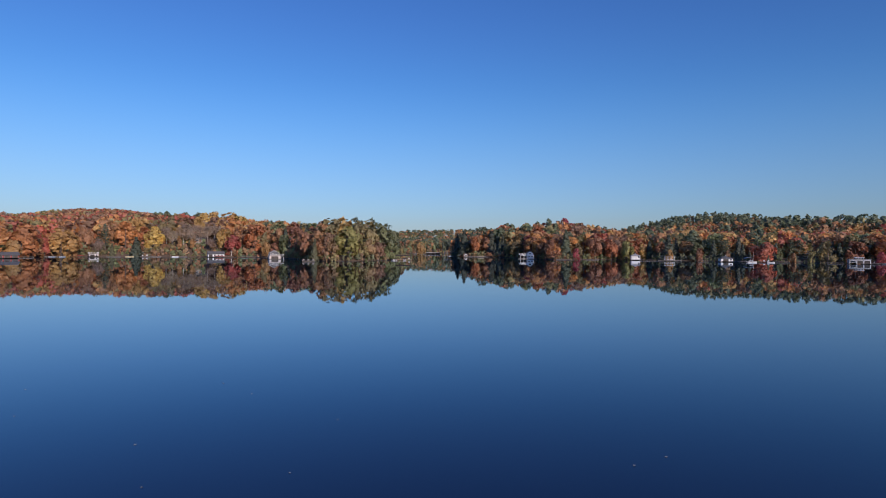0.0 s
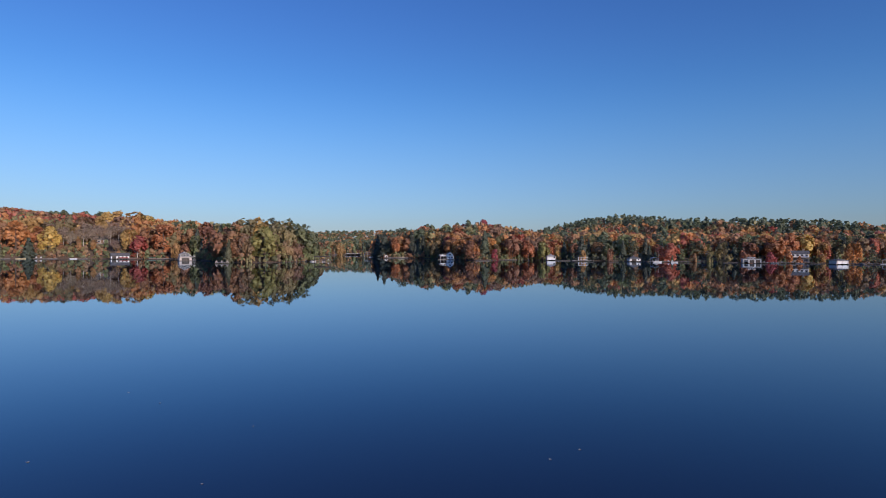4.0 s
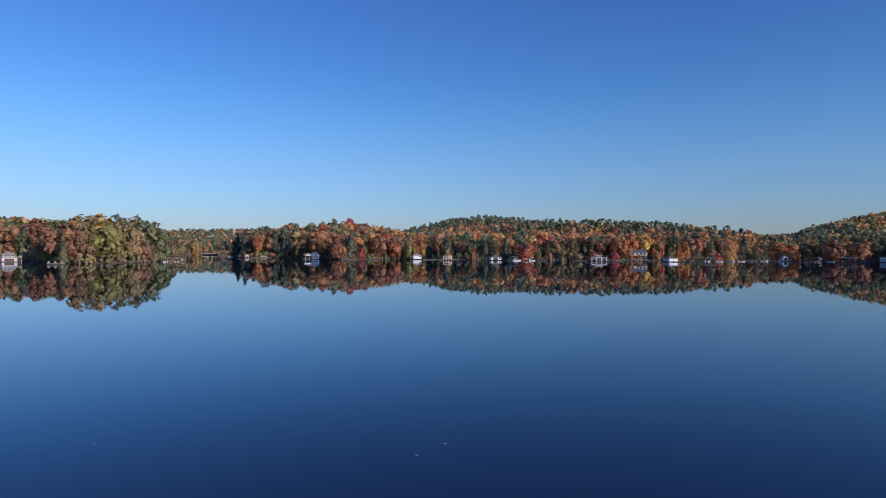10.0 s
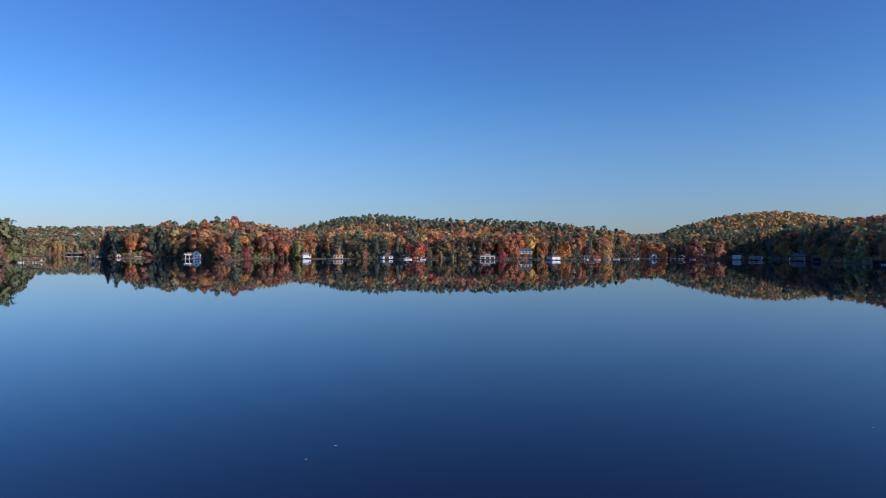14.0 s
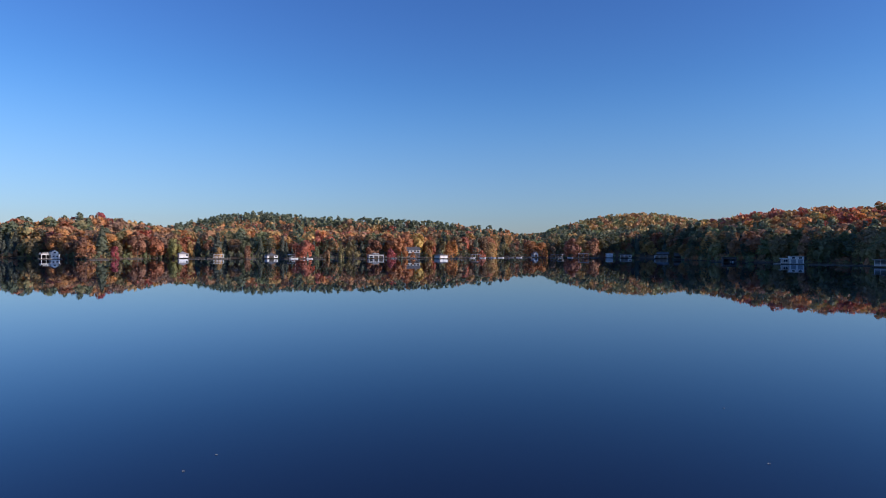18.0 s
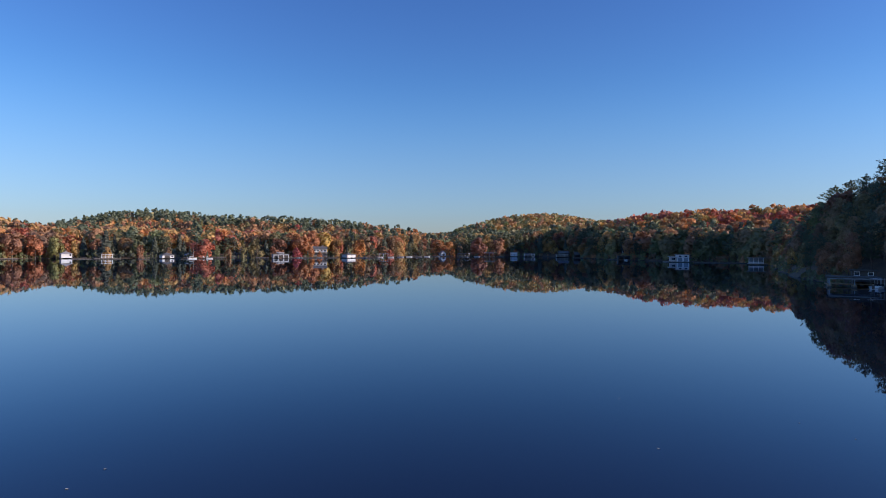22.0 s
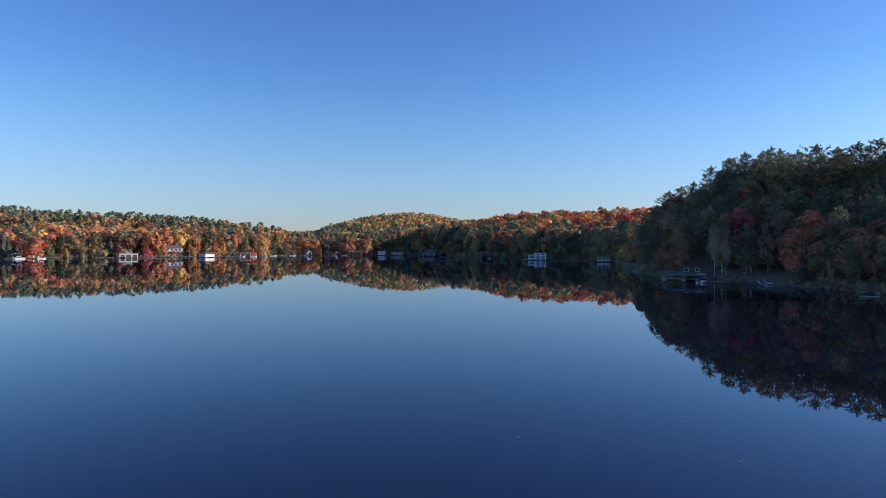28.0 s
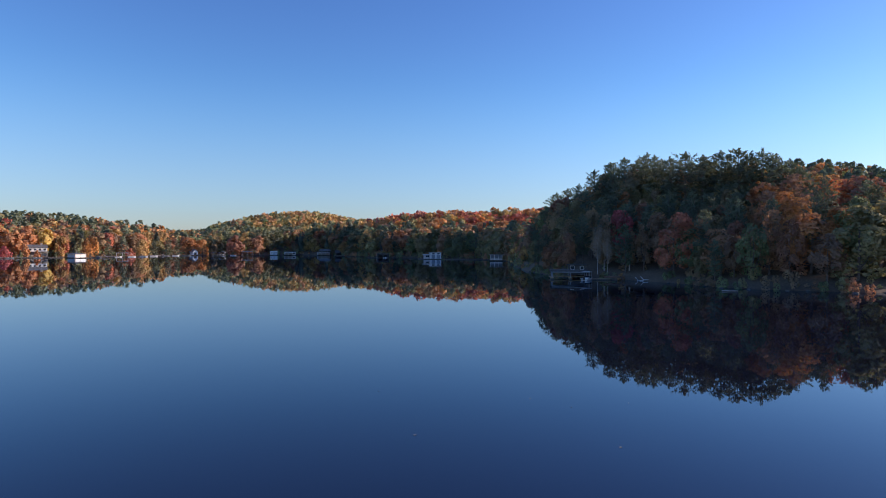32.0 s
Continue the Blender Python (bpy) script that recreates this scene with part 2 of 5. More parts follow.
def mesh_of(name, verts, faces, mats, smooth=False):
    me = bpy.data.meshes.new(name)
    verts = np.asarray(verts, np.float32)
    faces = np.asarray(faces, np.int32)
    k = faces.shape[1]
    me.vertices.add(len(verts))
    me.vertices.foreach_set("co", verts.ravel())
    me.loops.add(faces.size)
    me.loops.foreach_set("vertex_index", faces.ravel())
    me.polygons.add(len(faces))
    me.polygons.foreach_set("loop_start", np.arange(0, faces.size, k, dtype=np.int32))
    me.polygons.foreach_set("loop_total", np.full(len(faces), k, np.int32))
    if smooth:
        me.polygons.foreach_set("use_smooth", np.ones(len(faces), bool))
    for m in mats:
        me.materials.append(m)
    me.update(calc_edges=True)
    return me


def steps(lo, hi, step, reach):
    out = list(np.arange(lo, hi + 0.1, step))
    d, a, b = step, out[0], out[-1]
    low, high = [], []
    while b < reach:
        d *= 1.35
        a, b = a - d, b + d
        low.append(a)
        high.append(b)
    return np.array(low[::-1] + out + high)


gx, gy = steps(-600, 900, 10.0, 4700), steps(-320, 1060, 10.0, 4700)
GX, GY = np.meshgrid(gx, gy)
pts = np.stack([GX.ravel(), GY.ravel()], 1)
zz = height(pts)
nx, ny = len(gx), len(gy)
ii = (np.arange(ny - 1)[:, None] * nx + np.arange(nx - 1)[None]).ravel()
GROUND = surface("leaf_litter_ground", (0.12, 0.085, 0.055), (0.18, 0.122, 0.077), 0.15, 0.95, 0.6, 3.0, 0, 0.35)
ground = new("ground", mesh_of("ground", np.column_stack([pts, zz]), np.stack([ii, ii + 1, ii + nx + 1, ii + nx], 1), [GROUND], True))
tagged(ground, "brown leaf-littered wooded ground rising from the lake shore", "ground", kind="structure")

# water: a still dark lake with a faint swell
m, nt, out = node_mat("still_lake_water")
body = nt.nodes.new("ShaderNodeBsdfDiffuse")
body.inputs["Color"].default_value = (0.0065, 0.0068, 0.0160, 1)
mirror = nt.nodes.new("ShaderNodeBsdfGlossy")
mirror.inputs["Color"].default_value = (0.81, 0.9, 1.0, 1)
mirror.inputs["Roughness"].default_value = 0.02
fresnel = nt.nodes.new("ShaderNodeFresnel")
fresnel.inputs["IOR"].default_value = 1.46
swell = noise_node(nt, 0.35, 2.0)
bn = nt.nodes.new("ShaderNodeBump")
bn.inputs["Strength"].default_value = 0.03
bn.inputs["Distance"].default_value = 0.05
nt.links.new(swell.outputs["Fac"], bn.inputs["Height"])
nt.links.new(bn.outputs["Normal"], mirror.inputs["Normal"])
nt.links.new(bn.outputs["Normal"], fresnel.inputs["Normal"])
lake = nt.nodes.new("ShaderNodeMixShader")
nt.links.new(fresnel.outputs[0], lake.inputs["Fac"])
nt.links.new(body.outputs[0], lake.inputs[1])
nt.links.new(mirror.outputs[0], lake.inputs[2])
nt.links.new(lake.outputs[0], out.inputs["Surface"])
WATER = m
water = new("water", mesh_of("water", [(-4700, -4700, 0), (4700, -4700, 0), (4700, 4700, 0), (-4700, 4700, 0)], [(0, 1, 2, 3)], [WATER]))
tagged(water, "calm dark blue lake water mirroring sky and trees", "water", kind="structure")

# ---- trees ----
rng = np.random.default_rng(7)


def clumps(centres, normals, size, flat=0.5, aspect=1.0, along=None):
    """Small leaf clumps as four-cornered pieces, facing roughly outwards; along: the way in which long ones point."""
    n = len(centres)
    nor = normals + rng.normal(0, flat, (n, 3))
    nor /= np.linalg.norm(nor, axis=1)[:, None] + 1e-9
    v = np.cross(nor, rng.normal(0, 1, (n, 3)) if along is None else along + rng.normal(0, 0.35, (n, 3)))
    v /= np.linalg.norm(v, axis=1)[:, None] + 1e-9
    u = np.cross(v, nor)
    s = size * rng.uniform(0.6, 1.3, n)[:, None]
    a, b = u * s * 0.5, v * s * 0.5 * aspect
    k = rng.uniform(0.45, 1.0, (4, n, 1))
    bend = nor * s * 0.1
    quad = np.stack([centres - a * k[0] - b * 0.6, centres + a - b * k[1] * 0.8 + bend, centres + a * k[2] * 0.7 + b, centres - a * 0.9 + b * k[3] + bend], 1)
    return quad.reshape(-1, 3)


def quads(v):
    return np.arange(len(v)).reshape(-1, 4)


def tube(path, radii, sides=6):
    path, vs, fs = np.asarray(path, float), [], []
    for i, (p, r) in enumerate(zip(path, radii)):
        d = path[min(i + 1, len(path) - 1)] - path[max(i - 1, 0)]
        d /= np.linalg.norm(d) + 1e-9
        ref = np.array([1.0, 0, 0]) if abs(d[0]) < 0.8 else np.array([0, 1.0, 0])
        u = np.cross(d, ref)
        u /= np.linalg.norm(u)
        w = np.cross(d, u)
        for k in range(sides):
            a = 2 * math.pi * k / sides
            vs.append(p + r * (u * math.cos(a) + w * math.sin(a)))
    for i in range(len(path) - 1):
        for k in range(sides):
            a, b = i * sides + k, i * sides + (k + 1) % sides
            fs.append((a, b, b + sides, a + sides))
    return np.array(vs), np.array(fs)


def joined(pieces):
    vs, fs, n = [], [], 0
    for v, f in pieces:
        vs.append(v)
        fs.append(np.asarray(f) + n)
        n += len(v)
    return np.concatenate(vs), np.concatenate(fs)


def trunk_mesh(h, r, limbs, lean=0.03, sides=5):
    k = 5
    off = np.cumsum(rng.normal(0, lean, (k, 2)) * h / k, 0)
    off[0] = 0
    path = [(off[i][0], off[i][1], -0.5 + (h + 0.5) * i / (k - 1)) for i in range(k)]
    pieces = [tube(path, [r * (1 - 0.85 * i / (k - 1)) * (1.35 if i == 0 else 1) for i in range(k)], sides)]
    for a, b, w in limbs:
        mid = (np.array(a) * 0.5 + np.array(b) * 0.5) + np.array([0, 0, -0.12 * np.linalg.norm(np.array(b) - a)])
        pieces.append(tube([a, mid, b], [w, w * 0.65, w * 0.2], 4))
    return joined(pieces)


def broadleaf(count, size, width=1.12, base=0.1, flat=0.76):
    """A rounded tree, 16 m high: a domed crown made of many leafy lobes with hollows between them: (trunk, crown)."""
    low = 16 * base * (rng.uniform(0.7, 1.9) if count > 300 else 0.6)
    cz = low + (16 - low) * 0.42
    up, down, hw = 16 - cz, cz - low, 4.9 * width
    n = 30 if count > 1000 else 24 if count > 300 else 13 if count > 100 else 8
    f = (np.arange(n) + 0.5) / n
    lz = np.clip(1 - 1.8 * f + rng.normal(0, 0.1, n), -0.85, 0.98)
    la = np.arange(n) * 2.39996 + rng.normal(0, 0.35, n)
    lr = np.sqrt(1 - lz * lz)
    lc = np.column_stack([np.cos(la) * lr, np.sin(la) * lr, lz]) * rng.uniform(0.42, 0.86, (n, 1))
    lc[:, :2] += rng.normal(0, 0.12, 2) * (0.4 + lz[:, None])
    rad = rng.uniform(0.24, 0.48, n) * (1.25 if n < 14 else 1.0)
    pick = rng.choice(n, count * 2, p=rad ** 2 / (rad ** 2).sum())
    d = rng.normal(0, 1, (count * 2, 3)) + lc[pick] * 1.1 + np.array([0, 0, 0.35])
    d /= np.linalg.norm(d, axis=1)[:, None]
    p = lc[pick] + d * rad[pick][:, None] * rng.uniform(0.82, 1.05, (count * 2, 1)) * np.array([1, 1, flat])
    out = np.linalg.norm(p, axis=1)
    keep = np.argsort(-(out + rng.normal(0, 0.16, count * 2)))[:count]
    p, d = p[keep], d[keep]
    inner = rng.random(count)
    p[inner < 0.15] *= rng.uniform(0.95, 1.08, ((inner < 0.15).sum(), 1))
    p[inner > 0.68] *= rng.uniform(0.6, 0.9, ((inner > 0.68).sum(), 1))
    p /= np.percentile(np.hypot(p[:, 0], p[:, 1]), 97)
    p[:, 2] = np.minimum(p[:, 2] / np.percentile(p[:, 2], 98), 1.05)
    far_out = np.linalg.norm(p, axis=1)
    p *= (np.minimum(far_out, rng.uniform(0.98, 1.14, count)) / far_out)[:, None]
    tall = np.where(p[:, 2] > 0, up, down * 1.25)
    c = np.column_stack([p[:, 0] * hw, p[:, 1] * hw, cz + p[:, 2] * tall])
    c[:, 2] = np.maximum(c[:, 2], low * 0.9)
    crown = clumps(c, (d * 0.9 + p * 0.9) * np.array([1, 1, 0.75 if count > 300 else 0.4]), size, 0.7 if count > 1000 else 0.6)
    limbs = []
    for q in lc[:: max(1, n // 8)]:
        limbs.append(((0, 0, low * rng.uniform(0.9, 2.2)), (q[0] * hw * 0.9, q[1] * hw * 0.9, cz + q[2] * up * 0.8), 0.11))
    return trunk_mesh(13.0, 0.26, limbs), (crown, quads(crown))


def bare(count, size):
    """A tree that has lost its leaves: limbs and a thin veil of twigs."""
    limbs, cs = [], []
    for i in range(16):
        z = rng.uniform(4, 11)
        a = rng.uniform(0, 2 * math.pi)
        l = rng.uniform(2.0, 4.5) * (1 - 0.3 * (z - 4) / 7)
        tip = np.array([math.cos(a) * l * 0.75, math.sin(a) * l * 0.75, z + l * 0.9])
        limbs.append(((0, 0, z), tuple(tip), 0.07))
        k = rng.uniform(0.4, 1.25, (max(3, count // 16), 1))
        cs.append(np.array([0, 0, z]) * (1 - k) + tip * k + rng.normal(0, 0.75, (len(k), 3)))
    c = np.concatenate(cs)
    crown = clumps(c, rng.normal(0, 1, (len(c), 3)), size, 0.3, 0.3)
    return trunk_mesh(14.5, 0.2, limbs, 0.02), (crown, quads(crown))


def pine(count, size):
    """A white pine, 22 m high: whorls of long boughs with lifted tips, set apart from one another, and a ragged top."""
    cs, ns, al, limbs = [], [], [], []
    levels = 15 if count > 1000 else 10
    bias = rng.uniform(0, 2 * math.pi)
    arms = [(i, k) for i in range(levels) for k in range(5 if i < levels * 0.7 else 4)]
    per = count / len(arms)
    turn = rng.uniform(0, 6.28, levels)
    for i, k in arms:
        f = i / (levels - 1)
        z = 4.6 + 15.0 * f + rng.normal(0, 0.3)
        reach = (3.5 * (1 - f) ** 0.5 + 1.45) * min(1.0, 0.6 + f * 1.8)
        a = turn[i] + k * 2 * math.pi / (5 if i < levels * 0.7 else 4) + rng.normal(0, 0.25)
        l = reach * rng.uniform(0.55, 1.18) * (1 + 0.2 * math.cos(a - bias))
        m = max(3, int(per * (0.45 + l / 4.4)))
        t = rng.uniform(0.12, 1.0, m) ** 0.7
        w = (0.25 + 0.75 * np.sin(np.minimum(t * 2.6, 3.0))) * min(1.0, 0.35 + l * 0.2)
        side = rng.normal(0, 0.62, m) * w
        up = (0.04 + 0.55 * f ** 2) * l * t + 0.2 * l * t ** 2 + rng.normal(0, 0.26, m) * w
        cs.append(np.column_stack([math.cos(a) * t * l - math.sin(a) * side, math.sin(a) * t * l + math.cos(a) * side, z + up]))
        ns.append(np.column_stack([math.cos(a) * 0.55 - math.sin(a) * side, math.sin(a) * 0.55 + math.cos(a) * side, np.full(m, 0.55)]))
        al.append(np.column_stack([math.cos(a) - math.sin(a) * side * 1.1, math.sin(a) + math.cos(a) * side * 1.1, 0.35 + 0.4 * t + 0.5 * f]))
        if k % 2 == 0:
            limbs.append(((0, 0, z - 0.1), (math.cos(a) * l * 0.85, math.sin(a) * l * 0.85, z + 0.18 * l), 0.055))
    m = max(5, count // 45)
    top = rng.uniform(0, 1, m)
    cs.append(np.column_stack([rng.normal(0, 0.5, m) * (1.1 - top), rng.normal(0, 0.5, m) * (1.1 - top), 19.4 + 2.2 * top]))
    ns.append(rng.normal(0, 1, (m, 3)) * np.array([1, 1, 0.2]))
    al.append(np.tile([0, 0, 1.0], (m, 1)))
    c = np.concatenate(cs)
    crown = clumps(c, np.concatenate(ns), size * 1.05, 0.45, 0.45, np.concatenate(al))
    return trunk_mesh(21.0, 0.3, limbs[::2], 0.012), (crown, quads(crown))


def far_pine(count, size):
    """A pine among the distant woods, 22 m high: a full, ragged spindle of needle plumes."""
    f = rng.uniform(0, 1, count) ** 0.85
    ang = rng.uniform(0, 2 * math.pi, count)
    ph = rng.uniform(0, 2 * math.pi, 3)
    lobes = 1 + 0.2 * np.sin(3 * ang + ph[0] + 7 * f) + 0.14 * np.sin(5 * ang + ph[1] - 11 * f) + 0.1 * np.sin(23 * f + ph[2])
    reach = (4.6 * (f + 0.06) ** 0.3 * (1 - f) ** 0.55 + 0.35) * lobes * rng.uniform(0.62, 1.05, count)
    c = np.column_stack([np.cos(ang) * reach, np.sin(ang) * reach, 3.0 + 18.2 * f + rng.normal(0, 0.35, count)])
    nor = np.column_stack([np.cos(ang), np.sin(ang), np.full(count, 0.3)])
    crown = clumps(c, nor, size, 0.4, 0.85)
    return trunk_mesh(20.0, 0.3, [], 0.012), (crown, quads(crown))


def spruce(count, size, slim=1.0):
    """A spruce or cedar, 16 m high: a close cone of drooping boughs."""
    tiers = 17 if count > 200 else 10
    cs, ns = [], []
    for i in range(tiers):
        f = i / (tiers - 1)
        z = 1.2 + 14.6 * f
        reach = (3.1 * (1 - f) ** 0.85 + 0.15) * slim
        m = max(4, int(count * (1 - f * 0.85) / (tiers * 0.58)))
        a = rng.uniform(0, 2 * math.pi, m)
        star = 1 + 0.22 * np.sin(a * 6 + i * 1.9)
        t = rng.uniform(0.45, 1.05, m) * star
        cs.append(np.column_stack([np.cos(a) * t * reach, np.sin(a) * t * reach, z - 0.28 * t * reach + rng.normal(0, 0.2, m)]))
        ns.append(np.column_stack([np.cos(a), np.sin(a), np.full(m, 0.6)]))
    c = np.concatenate(cs)
    crown = clumps(c, np.concatenate(ns), size, 0.3)
    return trunk_mesh(15.5, 0.2, [], 0.004), (crown, quads(crown))


KINDS = {
    "maple": (broadleaf, 16.0, "maple_tree"), "oak": (lambda c, s: broadleaf(c, s, 1.2, 0.08), 16.0, "oak_tree"),
    "slender": (lambda c, s: broadleaf(c, s, 0.7, 0.14), 16.0, "birch_tree"), "bare": (bare, 16.0, "bare_tree"),
    "pine": (pine, 22.0, "pine_tree"), "spruce": (spruce, 16.0, "spruce_tree"),
    "cedar": (lambda c, s: spruce(c, s, 0.72), 16.0, "cedar_tree"),
    "shrub": (lambda c, s: broadleaf(c, s, 1.5, 0.02), 16.0, "shrub"),
}
PROTO = {}


def proto(kind, detail):
    """Three shapes of a kind at one detail: near, mid or far."""
    if (kind, detail) not in PROTO:
        count, size = {"near": (1350, 0.72), "mid": (680, 1.27), "half": (240, 1.85), "far": (140, 2.3), "tiny": (50, 3.1), "bush": (28, 5.6)}[detail]
        if kind == "bare":
            size *= 0.8
            count = int(count * 1.4)
        if kind == "pine":
            count = int(count * (1.6 if detail == "near" else 0.85 if detail == "mid" else 1.15))
            size *= 0.9
        if detail == "near" and kind in ("maple", "oak", "slender"):
            count, size = 2300, 0.6
            make = lambda c, s: broadleaf(c, s, {"maple": 1.0, "oak": 1.1, "slender": 0.66}[kind], 0.09, 0.5)
        elif kind in ("maple", "oak", "slender") and detail in ("half", "far", "tiny"):
            make = lambda c, s: broadleaf(c, s, {"maple": 1.4, "oak": 1.5, "slender": 0.85}[kind], 0.1)
        elif kind == "pine" and detail in ("half", "far", "tiny"):
            make = far_pine
        else:
            make = KINDS[kind][0]
        PROTO[kind, detail] = [make(count, size) for _ in range(6 if detail in ("near", "mid") else 3)]
    return PROTO[kind, detail]


MESHES = {}


def shared(kind, detail, i, colour, bark):
    key = (kind, detail, i, colour, bark)
    if key not in MESHES:
        (tv, tf), (cv, cf) = proto(kind, detail)[i]
        MESHES[key] = (mesh_of("trunk", tv, tf, [BIRCH if bark else BARK], True), mesh_of("crown", cv, cf, [LEAF[colour]]))
    return MESHES[key]


WORDS = {"orange": "orange", "rust": "rust-brown", "red": "red", "crimson": "crimson", "yellow": "bright yellow", "gold": "golden", "olive": "olive-green and gold",
         "green": "green", "lime": "yellow-green", "brown": "brown", "twig": "leafless grey", "pine": "dark green", "spruce": "dark green", "cedar": "dull green"}
count_of = {}
stuff = {}


def plant(kind, colour, x, y, tall, detail="mid", wide=1.0, birch=False, z=None):
    """One tree of that height as a thing of its own."""
    i = int(rng.integers(0, 6))
    tm, cm = shared(kind, detail, i, colour, birch)
    name = KINDS[kind][2]
    if z is None:
        z = float(height(np.array([[x, y]]))[0])
    e = new(name)
    k = tall / KINDS[kind][1]
    e.matrix_world = pose(x, y, z - 0.1, 0, 0, rng.uniform(0, 360)) @ Matrix.Diagonal((k * wide, k * wide, k, 1))
    for part_name, me in (("trunk", tm), ("crown", cm)):
        o = new(part_name, me)
        o.parent = e
    kindword = name.replace("_", " ")
    where = "on the wooded hillside" if detail == "near" or x > 195 and y < 70 else "by the lake shore"
    tagged(e, f"{WORDS[colour]} autumn {kindword} {where}" if colour not in ("pine", "spruce", "cedar") else f"{WORDS[colour]} evergreen {kindword} {where}",
           "shrub" if kind == "shrub" else "tree", f"{kindword}s round the lake")
    count_of[name] = count_of.get(name, 0) + 1
    return e


def sow(kind, colour, x, y, z, tall, wide=1.0):
    """One tree of the woods farther back, which nobody could count."""
    stuff.setdefault(colour, []).append((kind, x, y, z, tall / KINDS[kind][1], wide))


# which trees grow where, by the bearing from the middle of the lake: (up to degrees, {kind and colour: share})
WOODS = [
    (-30, {"maple orange": 3, "maple gold": 1.8, "maple rust": 2.6, "maple brown": 1.5, "maple red": 1.8, "oak olive": 1}),
    (-25.5, {"maple orange": 2.4, "maple gold": 2.4, "maple rust": 1.8, "maple brown": 1.5, "spruce spruce": 1.2, "bare twig": 1.5, "oak olive": 1.5}),
    (-20, {"bare twig": 5, "maple brown": 2, "maple gold": 3.4, "maple rust": 1.0, "slender gold": 1.5, "oak olive": 1.2}),
    (-16.5, {"maple orange": 4, "maple rust": 1.6, "maple gold": 2.8, "bare twig": 1.2, "maple brown": 1}),
    (-13, {"oak olive": 2.5, "maple rust": 2, "oak green": 2, "spruce spruce": 2, "maple orange": 0.8}),
    (-5, {"oak olive": 5, "oak green": 3, "maple brown": 2, "maple rust": 1.2, "spruce spruce": 0.8, "pine pine": 0.8, "oak gold": 1.5}),
    (0, {"pine pine": 3, "oak green": 2, "maple rust": 2, "oak olive": 1}),
    (6, {"spruce spruce": 3, "pine pine": 3, "maple orange": 1, "maple rust": 2, "oak olive": 1}),
    (17, {"maple rust": 3.2, "maple orange": 2.2, "oak olive": 3, "maple brown": 2.6, "maple red": 1.0, "pine pine": 1.3, "oak gold": 0.8, "oak green": 1.2}),
    (36, {"maple rust": 2.6, "maple orange": 2.6, "oak olive": 3.0, "maple gold": 2.2, "maple red": 1.3, "pine pine": 1.2, "spruce spruce": 0.8, "oak green": 1.4, "maple brown": 2.0}),
    (48, {"maple rust": 2.4, "maple orange": 2.6, "maple red": 1.4, "pine pine": 1.9, "spruce spruce": 2.4, "maple gold": 1.3, "cedar cedar": 1, "maple brown": 1.6, "oak olive": 1.6}),
    (66, {"pine pine": 4, "oak olive": 3, "oak gold": 1.5, "maple rust": 1.5, "oak green": 2, "spruce spruce": 1}),
    (80, {"maple rust": 2.4, "oak olive": 2.4, "pine pine": 2.5, "oak green": 1.5, "maple brown": 2, "spruce spruce": 0.8}),
    (400, {"pine pine": 6.5, "oak olive": 2.6, "maple rust": 2.0, "oak green": 1.6, "maple brown": 1.8, "maple orange": 0.7, "oak gold": 0.8, "slender brown": 0.8}),
]
RIDGE_PINES = ["pine pine"] * 8 + ["oak olive", "maple rust"]
TOPS = {1: ["oak olive", "oak gold", "oak gold", "oak green", "maple rust", "oak olive"], 2: ["maple orange", "maple red", "maple rust", "maple orange", "oak gold", "oak olive", "maple red"],
        3: ["maple rust", "maple red", "maple rust", "oak olive", "maple rust", "maple red", "maple brown"]}


def choice_for(bearing, x, y, z, s, crest):
    if 17 < bearing < 42 and s > 60 and crest < (0.009 if bearing < 34 else 0.007):
        return RIDGE_PINES[int(rng.integers(0, 10))]
    if 50 < bearing < 66 and z > 20:
        return TOPS[1][int(rng.integers(0, 6))]
    # sunlit top and shaded foot of the east slope put into the tree colours
    if 64 < bearing < 81 and z > 10:
        return TOPS[2][int(rng.integers(0, 7))]
    if bearing < -32.5 and z > 20:
        return TOPS[1][int(rng.integers(0, 6))]
    if -25.5 < bearing < -21.5 and z > 15 and s > 100:
        return ("pine pine", "oak green", "pine pine", "oak olive")[int(rng.integers(0, 4))]
    if bearing < -18 and z > 16:
        return TOPS[3][int(rng.integers(0, 7))]
    if 18.5 < bearing < 34 and s < 24 and rng.random() < 0.75:
        return ("spruce spruce", "cedar cedar", "pine pine", "spruce spruce", "oak green")[int(rng.integers(0, 5))]
    for top, mix in WOODS:
        if bearing < top:
            names, w = list(mix), np.array(list(mix.values()))
            return names[int(rng.choice(len(names), p=w / w.sum()))]


# landmark trees first; the woods keep clear of them
KEEP = []
FAR = 1.12        # the far shores lie this much farther out than first paced


def at(bearing, dist):
    dist = dist * FAR if dist > 270 else dist
    return dist * math.sin(radians(bearing)), dist * math.cos(radians(bearing))


